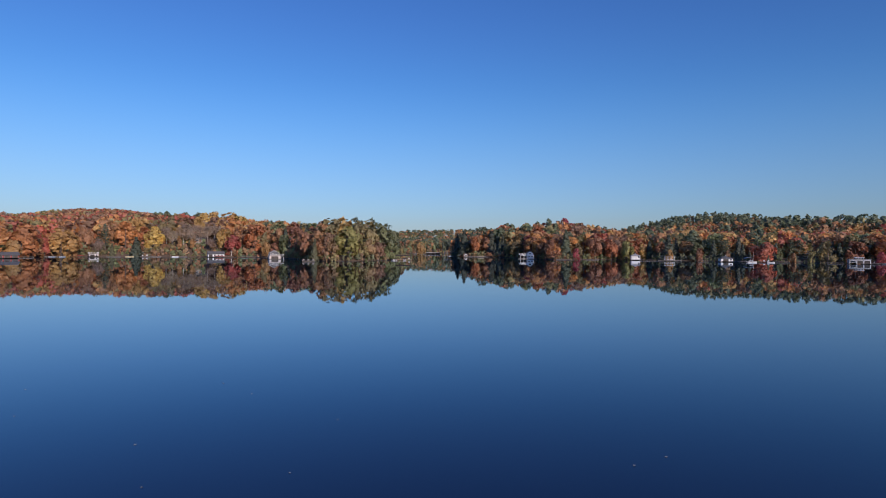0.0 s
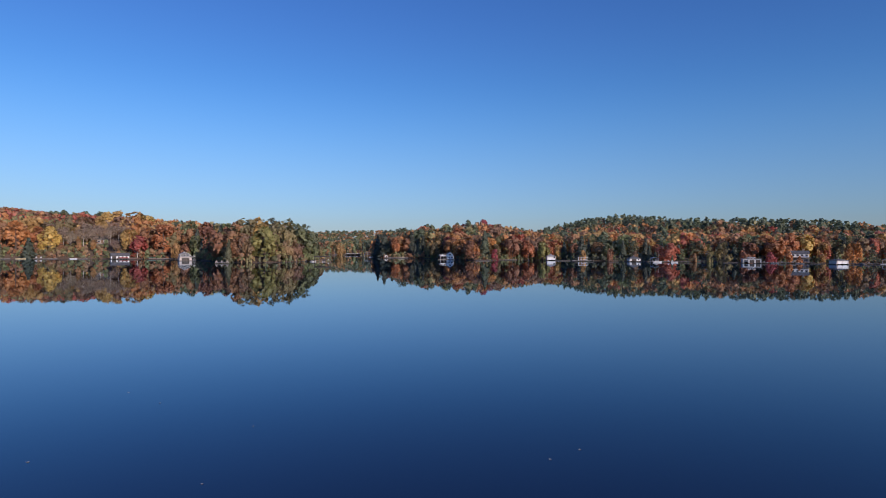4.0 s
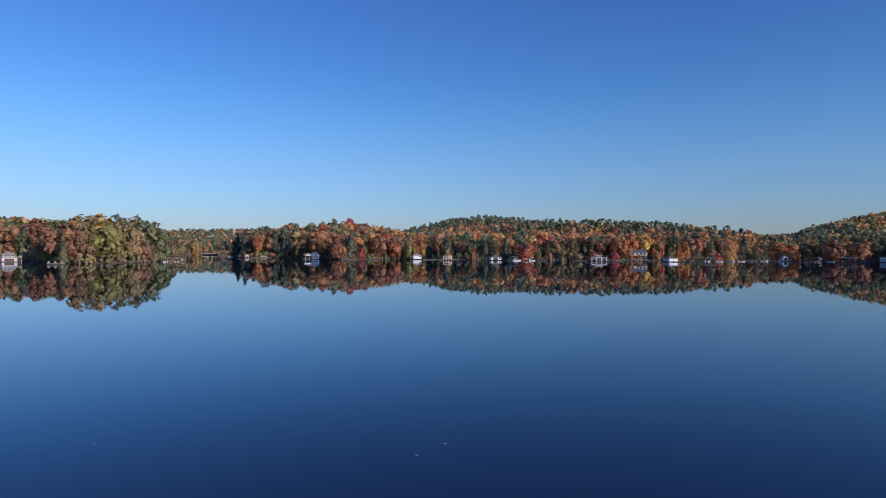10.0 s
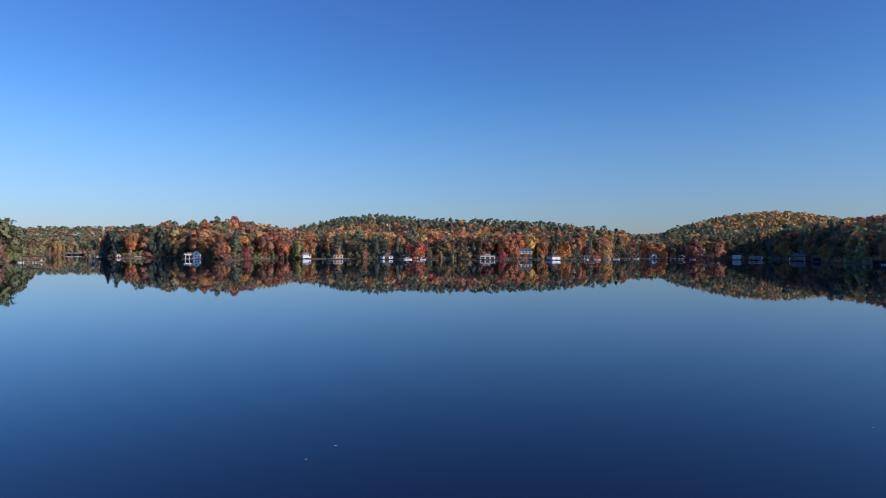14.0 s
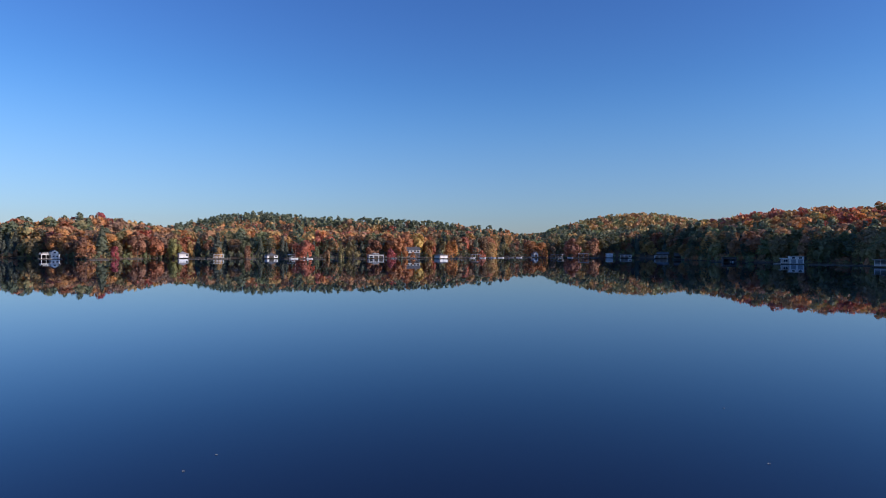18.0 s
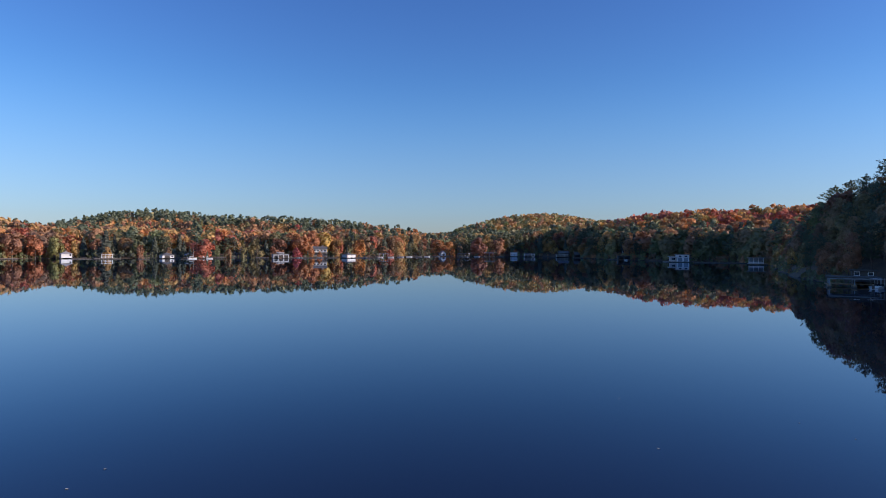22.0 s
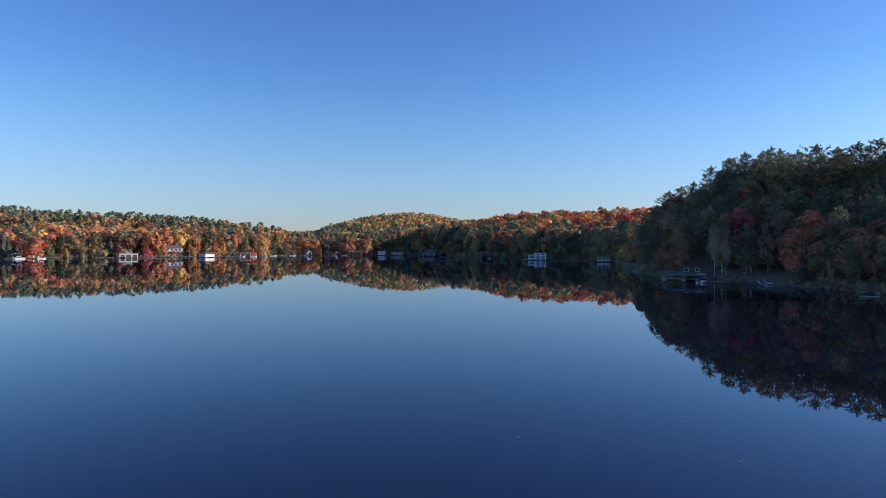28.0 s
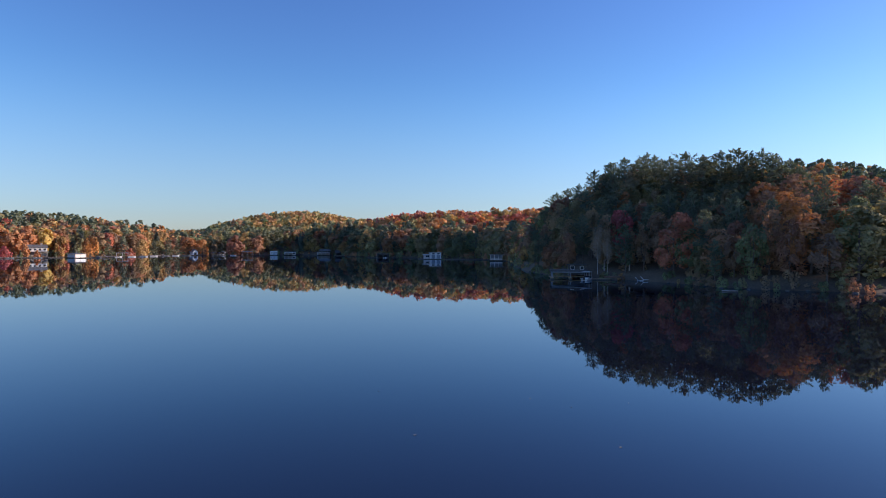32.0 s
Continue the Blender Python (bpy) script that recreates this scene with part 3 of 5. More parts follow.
# glades round the buildings on the banks: bearing, distance, radius
GLADES = [(-35.9, 386, 7), (-37, 395, 6), (-30.05, 431, 5), (-21.9, 452, 4), (-21.9, 443, 3), (-20.75, 414, 7), (-15.6, 390, 7), (-3.75, 330, 5),
          (2.15, 470, 3), (7.85, 428, 8), (17.65, 402, 5), (25.05, 384, 5), (34.55, 386, 8), (38.05, 412, 9), (38.0, 400, 8), (40.75, 384, 6), (40.2, 424, 4), (40.0, 414, 3)]
GLADES_EAST = [(44, 408, 3), (49.55, 458, 3), (54, 436, 4), (56.3, 455, 5), (57.75, 448, 6), (60.8, 430, 6), (62.4, 418, 7), (66.25, 352, 5), (70.95, 318, 7), (77, 288, 4), (84.0, 152, 6), (84.8, 161, 4),
               (90.2, 145, 6), (-0.95, 640, 8), (0.45, 505, 3)]
CLEAR = []
for b_, d_, r_ in GLADES + GLADES_EAST:
    CLEAR.append((*at(b_, d_), r_))
KEEP += CLEAR


def mark(bearing, dist, kind, colour, tall, wide=1.0, birch=False, clear=None):
    """A tree that stands out, at its own place."""
    x, y = at(bearing, dist)
    tall = tall * 1.08 if dist > 270 else tall
    plant(kind, colour, x, y, tall, "near" if dist < 270 else "mid", wide, birch)
    KEEP.append((x, y, tall * 0.2 * wide if clear is None else clear))


# west shore
mark(-36.6, 404, "maple", "orange", 22, 1.2)
mark(-33.9, 425, "maple", "gold", 14, 1.2)
mark(-34.9, 412, "maple", "orange", 22, 1.25)
mark(-33.4, 436, "maple", "red", 13, 1.0)
mark(-35.4, 400, "maple", "gold", 13)
mark(-32.3, 431, "maple", "yellow", 20, 1.45, False, 11)
mark(-31.5, 434, "maple", "rust", 9)
mark(-30.6, 449, "maple", "rust", 16, 0.9)
mark(-29.2, 448, "pine", "pine", 19, 1.3, False, 7)
mark(-29.7, 441, "bare", "twig", 15)
mark(-28.7, 441, "cedar", "cedar", 9, 1.5)
mark(-27.7, 450, "maple", "orange", 18, 1.1, False, 8)
mark(-26.9, 438, "spruce", "spruce", 13, 1.7, False, 5)
mark(-25.6, 442, "maple", "yellow", 16.5, 1.15, False, 8)
for b_, d_, h_, w_ in ((-24.6, 448, 15.5, 1.1), (-24.1, 443, 14.5, 1.0), (-23.2, 447, 17.5, 1.25), (-22.6, 444, 16.5, 1.2), (-22.0, 449, 15.5, 1.1), (-21.3, 447, 15, 1.1), (-20.7, 452, 15.5, 1.1), (-20.1, 444, 14.5, 1.0)):
    mark(b_, d_, "bare", "twig", h_, w_, True, 4.5)
mark(-23.0, 458, "maple", "brown", 17, 1.25)
mark(-24.4, 462, "oak", "olive", 18, 1.2)
mark(-23.6, 438, "slender", "gold", 9)
mark(-22.5, 437, "slender", "gold", 8, 1.1)
mark(-20.9, 436, "shrub", "gold", 5, 1.0)
mark(-21.5, 486, "maple", "yellow", 17, 1.3)
mark(-20.5, 492, "maple", "yellow", 18.5, 1.35)
mark(-19.4, 490, "maple", "yellow", 18.5, 1.35)
mark(-18.5, 486, "maple", "yellow", 17, 1.25)
mark(-21.9, 476, "maple", "gold", 15, 1.1)
mark(-19.3, 420, "maple", "red", 14, 1.35, True)
mark(-18.4, 428, "maple", "rust", 15, 1.1)
mark(-17.3, 416, "maple", "orange", 18.5, 1.25)
mark(-16.3, 400, "maple", "gold", 10.5, 0.9)
mark(-15.2, 425, "oak", "green", 17)
mark(-14.6, 405, "spruce", "spruce", 15, 1.3)
mark(-14.0, 410, "maple", "rust", 18, 1.1)
mark(-13.6, 385, "maple", "rust", 16)
# the point
mark(-12.0, 313, "cedar", "cedar", 12, 1.25)
mark(-12.6, 336, "oak", "rust", 17.4, 1.1)
mark(-11.3, 330, "oak", "rust", 18.5, 1.15)
mark(-10.3, 328, "oak", "olive", 19.8, 1.1)
mark(-9.4, 332, "oak", "gold", 20.0, 1.1)
mark(-11.2, 314, "maple", "rust", 12, 1.1)
mark(-10.2, 312, "maple", "brown", 11, 1.0)
mark(-8.9, 313, "maple", "lime", 16.9, 1.25)
mark(-8.2, 334, "pine", "pine", 22.3, 1.1)
mark(-7.5, 330, "oak", "olive", 20.2, 1.1)
mark(-7.0, 323, "maple", "brown", 11, 1.1)
mark(-6.7, 340, "pine", "pine", 22.8, 1.2)
mark(-6.1, 328, "maple", "brown", 11.5, 1.1)
mark(-5.9, 346, "oak", "green", 20.0, 1.1)
mark(-5.3, 348, "pine", "pine", 20.5, 1.2)
mark(-4.8, 345, "oak", "green", 14)
mark(-4.3, 352, "pine", "pine", 13.5, 1.2)
mark(-2.1, 600, "maple", "gold", 15)
# the dark stand at the channel and the north shore
mark(1.4, 500, "spruce", "spruce", 19, 1.2)
mark(2.0, 490, "spruce", "spruce", 21, 1.25)
mark(3.05, 478, "slender", "orange", 14, 1.25)
mark(3.5, 505, "pine", "pine", 22)
mark(4.6, 480, "spruce", "spruce", 17, 1.3)
mark(5.7, 525, "maple", "red", 18, 1.2)
mark(9.0, 480, "maple", "orange", 19, 1.2)
mark(11.3, 540, "maple", "crimson", 18, 0.8)
mark(10.4, 388, "oak", "rust", 13, 1.1)
mark(11.5, 396, "spruce", "pine", 18, 1.2)
mark(12.5, 388, "maple", "crimson", 8.5, 0.95)
mark(14.1, 410, "maple", "rust", 16, 1.1)
mark(15.6, 412, "maple", "orange", 14.5)
mark(17.0, 412, "maple", "lime", 14.5, 1.0)
mark(18.3, 410, "slender", "yellow", 12)
mark(20.45, 400, "spruce", "spruce", 18, 1.4)
mark(20.55, 388, "slender", "yellow", 9.5, 1.1)
mark(23.0, 392, "slender", "rust", 11)
mark(25.2, 392, "slender", "brown", 9.5, 0.9)
mark(25.0, 440, "maple", "orange", 15, 1.2)
mark(23.9, 386, "cedar", "cedar", 6.5, 1.3)
mark(27.9, 398, "maple", "red", 14.5, 1.45)
mark(28.3, 381, "cedar", "cedar", 7, 1.3)
mark(30.0, 394, "maple", "gold", 8.5, 0.9)
mark(31.4, 392, "maple", "olive", 8, 0.9)
mark(32.5, 398, "oak", "olive", 15)
mark(34.3, 412, "maple", "rust", 15, 1.2)
mark(36.1, 400, "maple", "crimson", 9.5, 1.1)
mark(36.4, 418, "maple", "orange", 15.5, 1.2)
mark(37.0, 396, "cedar", "green", 7, 1.4)
mark(39.6, 424, "maple", "gold", 13, 0.9)
mark(37.6, 430, "maple", "orange", 15, 1.2)
mark(38.4, 426, "maple", "yellow", 16, 1.1, False, 6.0)
mark(37.3, 425, "maple", "orange", 17, 1.1, False, 6.0)
mark(39.3, 398, "cedar", "cedar", 6.0, 1.5)
mark(38.1, 400, "maple", "orange", 7.0, 0.8, False, 1.0)
mark(37.2, 404, "maple", "orange", 11, 0.8, False, 1.0)
mark(40.6, 398, "cedar", "cedar", 9.5, 1.5)
mark(41.7, 404, "maple", "orange", 15, 1.0)
mark(43.0, 412, "pine", "pine", 15)
mark(44.0, 420, "pine", "pine", 16, 1.15)
mark(44.6, 416, "maple", "red", 8, 1.2)
mark(45.4, 424, "maple", "gold", 14)
mark(46.4, 434, "pine", "pine", 14, 1.15)
mark(47.5, 446, "pine", "pine", 16, 1.2)
mark(48.2, 452, "pine", "pine", 14, 1.15)
mark(49.2, 462, "maple", "orange", 15, 1.3)
mark(50.3, 466, "maple", "orange", 14, 1.3)
mark(53.0, 456, "maple", "rust", 17, 1.35)
mark(54.6, 458, "oak", "rust", 15, 1.2)
mark(51.2, 462, "slender", "brown", 11)
# the near hillside
mark(79.6, 232, "slender", "gold", 8, 1.1)
mark(81.5, 196, "slender", "brown", 11, 1.1)
mark(82.3, 186, "slender", "brown", 9, 1.2)
mark(86.3, 156, "bare", "twig", 13, 0.5, True)
mark(87.2, 154, "bare", "twig", 11, 0.45, True)
mark(86.9, 158, "slender", "brown", 10, 1.0, True)
mark(88.3, 164, "maple", "crimson", 13.5, 0.95)
mark(89.1, 156, "slender", "brown", 9.5, 1.1, True)
mark(92.0, 150, "slender", "olive", 8)
mark(92.9, 147, "maple", "red", 14, 1.15)
mark(93.9, 149, "maple", "rust", 12, 1.2)
mark(91.9, 158, "maple", "brown", 13, 1.0)
mark(95.6, 152, "maple", "crimson", 10)
mark(96.6, 138, "maple", "rust", 10, 1.35)
mark(98.0, 144, "maple", "brown", 9, 1.2)
mark(95.0, 138, "slender", "olive", 7)
mark(99.5, 140, "maple", "brown", 8, 1.2)
mark(101.6, 150, "maple", "orange", 13.5, 1.3)
mark(103.3, 136, "maple", "orange", 11.5, 1.45)
mark(104.8, 142, "maple", "orange", 11, 1.3)
mark(106.4, 134, "oak", "olive", 13, 1.3)
mark(108.2, 138, "oak", "olive", 14, 1.3)
mark(109.9, 142, "maple", "brown", 14, 1.1)
mark(100.4, 164, "maple", "rust", 15, 1.3)
mark(102.6, 168, "maple", "brown", 16, 1.3)
mark(104.6, 166, "maple", "red", 15.5, 1.3)
mark(106.6, 168, "maple", "rust", 17, 1.2)
mark(97.4, 176, "slender", "olive", 13)
mark(100.2, 178, "slender", "olive", 13)
mark(97.1, 190, "oak", "olive", 14)
mark(99.4, 196, "maple", "gold", 15, 1.1)
mark(101.3, 196, "maple", "orange", 15, 1.0)
mark(102.4, 190, "oak", "olive", 17, 1.1)
mark(103.7, 192, "oak", "gold", 17.5, 1.1)
mark(104.7, 204, "maple", "orange", 18.5, 1.1)
mark(105.9, 186, "pine", "pine", 18, 1.2)
mark(107.2, 190, "oak", "olive", 18, 1.1)
mark(108.6, 184, "maple", "rust", 18, 1.1)
mark(103.4, 176, "pine", "pine", 16, 1.2)
# the pines along the crest: bearing, distance, height of the tip over the lake
for b_, d_, top_ in ((82.6, 236, 28.8), (83.6, 226, 29.5), (84.6, 215, 30), (86.0, 212, 34.3), (87.4, 208, 36.3), (88.6, 206, 37.4), (89.8, 203, 36.4), (91.2, 199, 36.8), (92.5, 194, 35.4), (93.8, 190, 36), (95.2, 187, 34.5),
                    (96.6, 185, 35), (98.0, 183, 35.3), (98.9, 182, 33.5), (99.8, 180, 34.4), (100.8, 182, 33), (101.8, 184, 31.5), (102.6, 187, 29)):
    x_, y_ = at(b_, d_)
    mark(b_, d_, "pine", "pine", top_ - float(height(np.array([[x_, y_]]))[0]), 1.35, False, 4.0)


# seed the woods on a jittered grid whose spacing opens out with the distance
seeds = []
for r0, r1, gap in ((100, 290, 5.8), (290, 630, 8.4), (630, 1120, 10.6), (1120, 2200, 24.0)):
    n = int(2 * r1 / gap)
    a = (np.arange(n) + 0.5) * gap - r1
    X, Y = np.meshgrid(a, a)
    p = np.stack([X.ravel(), Y.ravel()], 1) + rng.uniform(-0.42, 0.42, (n * n, 2)) * gap
    rr = np.hypot(p[:, 0], p[:, 1])
    az = np.degrees(np.arctan2(p[:, 0], p[:, 1]))
    p = p[(rr >= r0) & (rr < r1) & (az > -44) & (az < 122)]
    seeds.append(p)
seeds = np.concatenate(seeds)
s_in = inland(seeds)
keep = s_in > 2.0
seeds, s_in = seeds[keep], s_in[keep]
s_z = height(seeds, s_in)
s_r = np.hypot(seeds[:, 0], seeds[:, 1])
s_az = np.degrees(np.arctan2(seeds[:, 0], seeds[:, 1]))
order = np.argsort(s_r)
skyline = np.full(400, -1.0)
s_up = (s_z + 15.0 - EYE) / s_r
np.maximum.at(skyline, ((s_az + 60) * 2).astype(int), s_up)
horizon = np.full(400, -1.0)
for i in order:
    x, y = seeds[i]
    z, s, r, az = s_z[i], s_in[i], s_r[i], s_az[i]
    if any((x - kx) ** 2 + (y - ky) ** 2 < kr * kr for kx, ky, kr in KEEP):
        continue
    # woods that lie low behind others are thinned
    c = int((az + 60) * 2)
    seen = (z + 15.5 - EYE) / r > horizon[c]
    horizon[c] = max(horizon[c], (z + 10.5 - EYE) / r)
    if not seen and rng.random() < 0.96:
        continue
    # the house gardens of the west shore stand in bigger, fewer trees
    if az < -13 and s < 30 and rng.random() < (0.6 if s < 14 else 0.2):
        continue
    kind, colour = choice_for(az, x, y, z, s, skyline[c] - s_up[i]).split()
    edge = min(1.0, 0.55 + s / 22)
    tall = {"pine": 16.5, "spruce": 13.5, "cedar": 9.0, "bare": 13.0}.get(kind, 13.4) * (rng.uniform(0.9, 1.08) if r > 630 else rng.uniform(0.8, 1.14)) * edge * (0.92 if r < 290 else 1.08)
    if 1 < az < 9 and r < 700:
        tall *= 1.1
    if 47 < az < 51 and r < 1000:
        tall *= 0.82
    wide = rng.uniform(0.85, 1.15) * (1.35 if kind == "pine" and r > 290 else 1.05 if kind == "pine" else 1.0) * (1.0 if r < 290 else 1.1 if r < 1120 else 1.8)
    if 198 < r < 290 and az > 92:
        tall *= 0.8
    if 18.5 < az < 34 and s < 24:
        tall *= 0.8
    if az > 110 and r < 300:
        tall *= 0.7
    if r >= 1120:
        tall *= 0.95
    near = r < 290
    if near and s >= 62 and rng.random() < 0.45:
        continue
    if (near and seen and s < 62 and az < 110) or (r < 630 and s < 18 and seen):
        plant(kind, colour, x, y, tall, "near" if r < 212 else "mid", wide * (1.0 if near else 1.12), False, z)
    else:
        sow(kind, colour, x, y, z, tall, wide)

for colour, trees in stuff.items():
    vs, fs, n = [], [], 0
    for kind, x, y, z, k, wide in trees:
        cv, cf = proto(kind, "half" if math.hypot(x, y) < 480 else "far" if math.hypot(x, y) < 630 else "tiny")[int(rng.integers(0, 3))][1]
        a = rng.uniform(0, 2 * math.pi)
        c, sn = math.cos(a), math.sin(a)
        v = cv @ np.array([[c, sn, 0], [-sn, c, 0], [0, 0, 1]]) * np.array([k * wide, k * wide, k]) + np.array([x, y, z])
        vs.append(v)
        fs.append(cf + n)
        n += len(v)
    woods = new("woods", mesh_of("woods", np.concatenate(vs), np.concatenate(fs), [LEAF[colour]]))
    tagged(woods, f"distant {WORDS[colour]} woodland crowns covering the hills", "woods", kind="stuff")

LEAVES = [(-14.1, 22), (-26.9, 27.2), (-19.9, 37.5), (-17.5, 34.3), (-34.6, 40.5), (-35.3, 34.5), (-26.4, 22.3), (17.7, 23.4), (20.4, 24.8), (-9.8, 28.4),
          (65.9, 33.3), (69.3, 25.5), (80.2, 32), (84, 30.6), (89.1, 32.2), (88.4, 25)]

# ---- buildings, docks and boats ----
WHITE = surface("white_painted_boards", (0.80, 0.79, 0.76), (0.70, 0.69, 0.66), 0.6, 0.6, 0.2, 12.0, 0, 0.06)
CREAM = surface("pale_pinkish_boards", (0.62, 0.55, 0.50), (0.52, 0.46, 0.42), 0.6, 0.65, 0.2, 12.0, 0, 0.08)
GREYSIDE = surface("grey_blue_siding", (0.30, 0.33, 0.36), (0.23, 0.26, 0.29), 0.7, 0.7, 0.2, 12.0, 0, 0.1)
DARKSIDE = surface("dark_stained_boards", (0.055, 0.048, 0.042), (0.09, 0.075, 0.062), 0.8, 0.75, 0.3, 10.0, 0, 0.2)
SLATESIDE = surface("slate_grey_siding", (0.15, 0.155, 0.165), (0.11, 0.115, 0.125), 0.7, 0.7, 0.2, 12.0, 0, 0.1)
REDSIDE = surface("red_painted_boards", (0.33, 0.045, 0.032), (0.26, 0.04, 0.03), 0.7, 0.65, 0.2, 12.0, 0, 0.12)
BROWNSIDE = surface("brown_cedar_boards", (0.22, 0.12, 0.07), (0.15, 0.085, 0.05), 0.7, 0.75, 0.3, 12.0, 0, 0.2)
SHINGLE = surface("grey_asphalt_shingles", (0.15, 0.145, 0.14), (0.10, 0.098, 0.096), 0.9, 0.9, 0.5, 6.0, 0, 0.25)
LIGHTROOF = surface("weathered_pale_roof", (0.36, 0.34, 0.32), (0.28, 0.265, 0.25), 0.8, 0.85, 0.4, 6.0, 0, 0.18)
REDROOF = surface("faded_red_roof", (0.24, 0.07, 0.05), (0.18, 0.06, 0.045), 0.8, 0.85, 0.4, 6.0, 0, 0.2)
DECK = surface("silvered_dock_boards", (0.40, 0.36, 0.32), (0.29, 0.255, 0.22), 1.2, 0.85, 0.5, 9.0, 0, 0.2)
NEWDECK = surface("tan_dock_boards", (0.42, 0.29, 0.17), (0.33, 0.23, 0.14), 1.2, 0.8, 0.5, 9.0, 0, 0.18)
POST = surface("wet_dark_piles", (0.10, 0.085, 0.07), (0.15, 0.13, 0.11), 2.0, 0.8, 0.4, 9.0, 0, 0.2)
GLASS = surface("dark_window_glass", (0.03, 0.04, 0.055), (0.02, 0.028, 0.04), 0.5, 0.06, 0.0, 3.0, 0, 0.05)
HULL = surface("white_boat_shell", (0.66, 0.66, 0.65), (0.58, 0.58, 0.57), 0.5, 0.25, 0.0, 6.0, 0, 0.03)
CANVAS = surface("pale_canvas", (0.66, 0.66, 0.64), (0.56, 0.56, 0.55), 0.8, 0.85, 0.2, 14.0, 0, 0.06)
BLUECANVAS = surface("navy_canvas", (0.035, 0.06, 0.14), (0.028, 0.045, 0.10), 0.8, 0.85, 0.2, 14.0, 0, 0.1)
STEEL = surface("galvanised_tube", (0.34, 0.35, 0.36), (0.27, 0.28, 0.29), 2.0, 0.4, 0.0, 9.0, 0.7, 0.1)
YELLOWBOAT = surface("tan_boat_shell", (0.48, 0.40, 0.24), (0.42, 0.34, 0.2), 1.0, 0.35, 0.0, 9.0, 0, 0.06)
GREENBOAT = surface("green_canoe_shell", (0.05, 0.13, 0.07), (0.04, 0.10, 0.06), 1.0, 0.35, 0.0, 9.0, 0, 0.08)
ROCK = surface("grey_shore_granite", (0.15, 0.14, 0.13), (0.09, 0.083, 0.077), 0.9, 0.9, 0.7, 4.0, 0, 0.25, 0.25)
STONEPATH = surface("pale_stone_wall", (0.36, 0.32, 0.28), (0.27, 0.24, 0.21), 0.9, 0.9, 0.5, 5.0, 0, 0.2)


def part(name, bm, material, parent, label=""):
    me = bpy.data.meshes.new(name)
    bmesh.ops.recalc_face_normals(bm, faces=bm.faces)
    bm.to_mesh(me)
    bm.free()
    me.materials.append(material)
    o = new(name, me)
    o.parent = parent
    if label:
        o["label"] = label
    return o


def box(x0, x1, y0, y1, z0, z1, bm=None, bevel=0.0):
    bm = bm or bmesh.new()
    vs = [bm.verts.new((x, y, z)) for z in (z0, z1) for y in (y0, y1) for x in (x0, x1)]
    for f in ((0, 1, 3, 2), (4, 5, 7, 6), (0, 1, 5, 4), (2, 3, 7, 6), (0, 2, 6, 4), (1, 3, 7, 5)):
        bm.faces.new([vs[i] for i in f])
    if bevel:
        bmesh.ops.bevel(bm, geom=list(bm.edges), offset=bevel, segments=1, affect='EDGES')
    return bm


def rod(a, b, r, sides=7, bm=None, r2=None):
    bm = bm or bmesh.new()
    v, f = tube([a, b], [r, r if r2 is None else r2], sides)
    vs = [bm.verts.new(p) for p in v]
    for q in f:
        bm.faces.new([vs[i] for i in q])
    bm.faces.new(vs[:sides])
    bm.faces.new(vs[sides:])
    return bm


def prism(profile, y0, y1):
    """A profile in x and z drawn out along y."""
    bm = bmesh.new()
    a = [bm.verts.new((x, y0, z)) for x, z in profile]
    b = [bm.verts.new((x, y1, z)) for x, z in profile]
    n = len(profile)
    bm.faces.new(a)
    bm.faces.new(b)
    for i in range(n):
        bm.faces.new((a[i], a[(i + 1) % n], b[(i + 1) % n], b[i]))
    return bm


def thing(name, bearing, dist, turn=0.0, z=0.0, label="", category="", group=""):
    """An Empty whose front, its -y side, looks to the middle of the lake, turned by so many degrees."""
    e = new(name)
    x, y = at(bearing, dist)
    k = FAR if dist > 270 else 1.0
    e.matrix_world = pose(x, y, z, 0, 0, -bearing + turn) @ Matrix.Scale(k, 4)
    return tagged(e, label, category, group)


def window(parent, x, y, z, w, h, side="front", frame_mat=None):
    """A framed window set on a wall: front walls face -y, left walls -x, right walls +x."""
    fm = frame_mat or WHITE
    e = new("window")
    e.parent = parent
    e.matrix_local = pose(x, y, z, 0, 0, {"front": 0, "left": -90, "right": 90}[side])
    t = 0.09
    fr = bmesh.new()
    loops = [[fr.verts.new((x * (w / 2 + g), y, -g if z < 0 else h + g)) for x, z in ((-1, -1), (1, -1), (1, 1), (-1, 1))] for y, g in ((-0.06, t), (-0.06, 0.0), (0.04, 0.0), (0.04, t))]
    for a, b in zip(loops, loops[1:] + loops[:1]):
        for i in range(4):
            fr.faces.new((a[i], a[(i + 1) % 4], b[(i + 1) % 4], b[i]))
    part("window_frame", fr, fm, e)
    part("pane", box(-w / 2, w / 2, -0.03, 0.02, 0, h), GLASS, e)
    return e


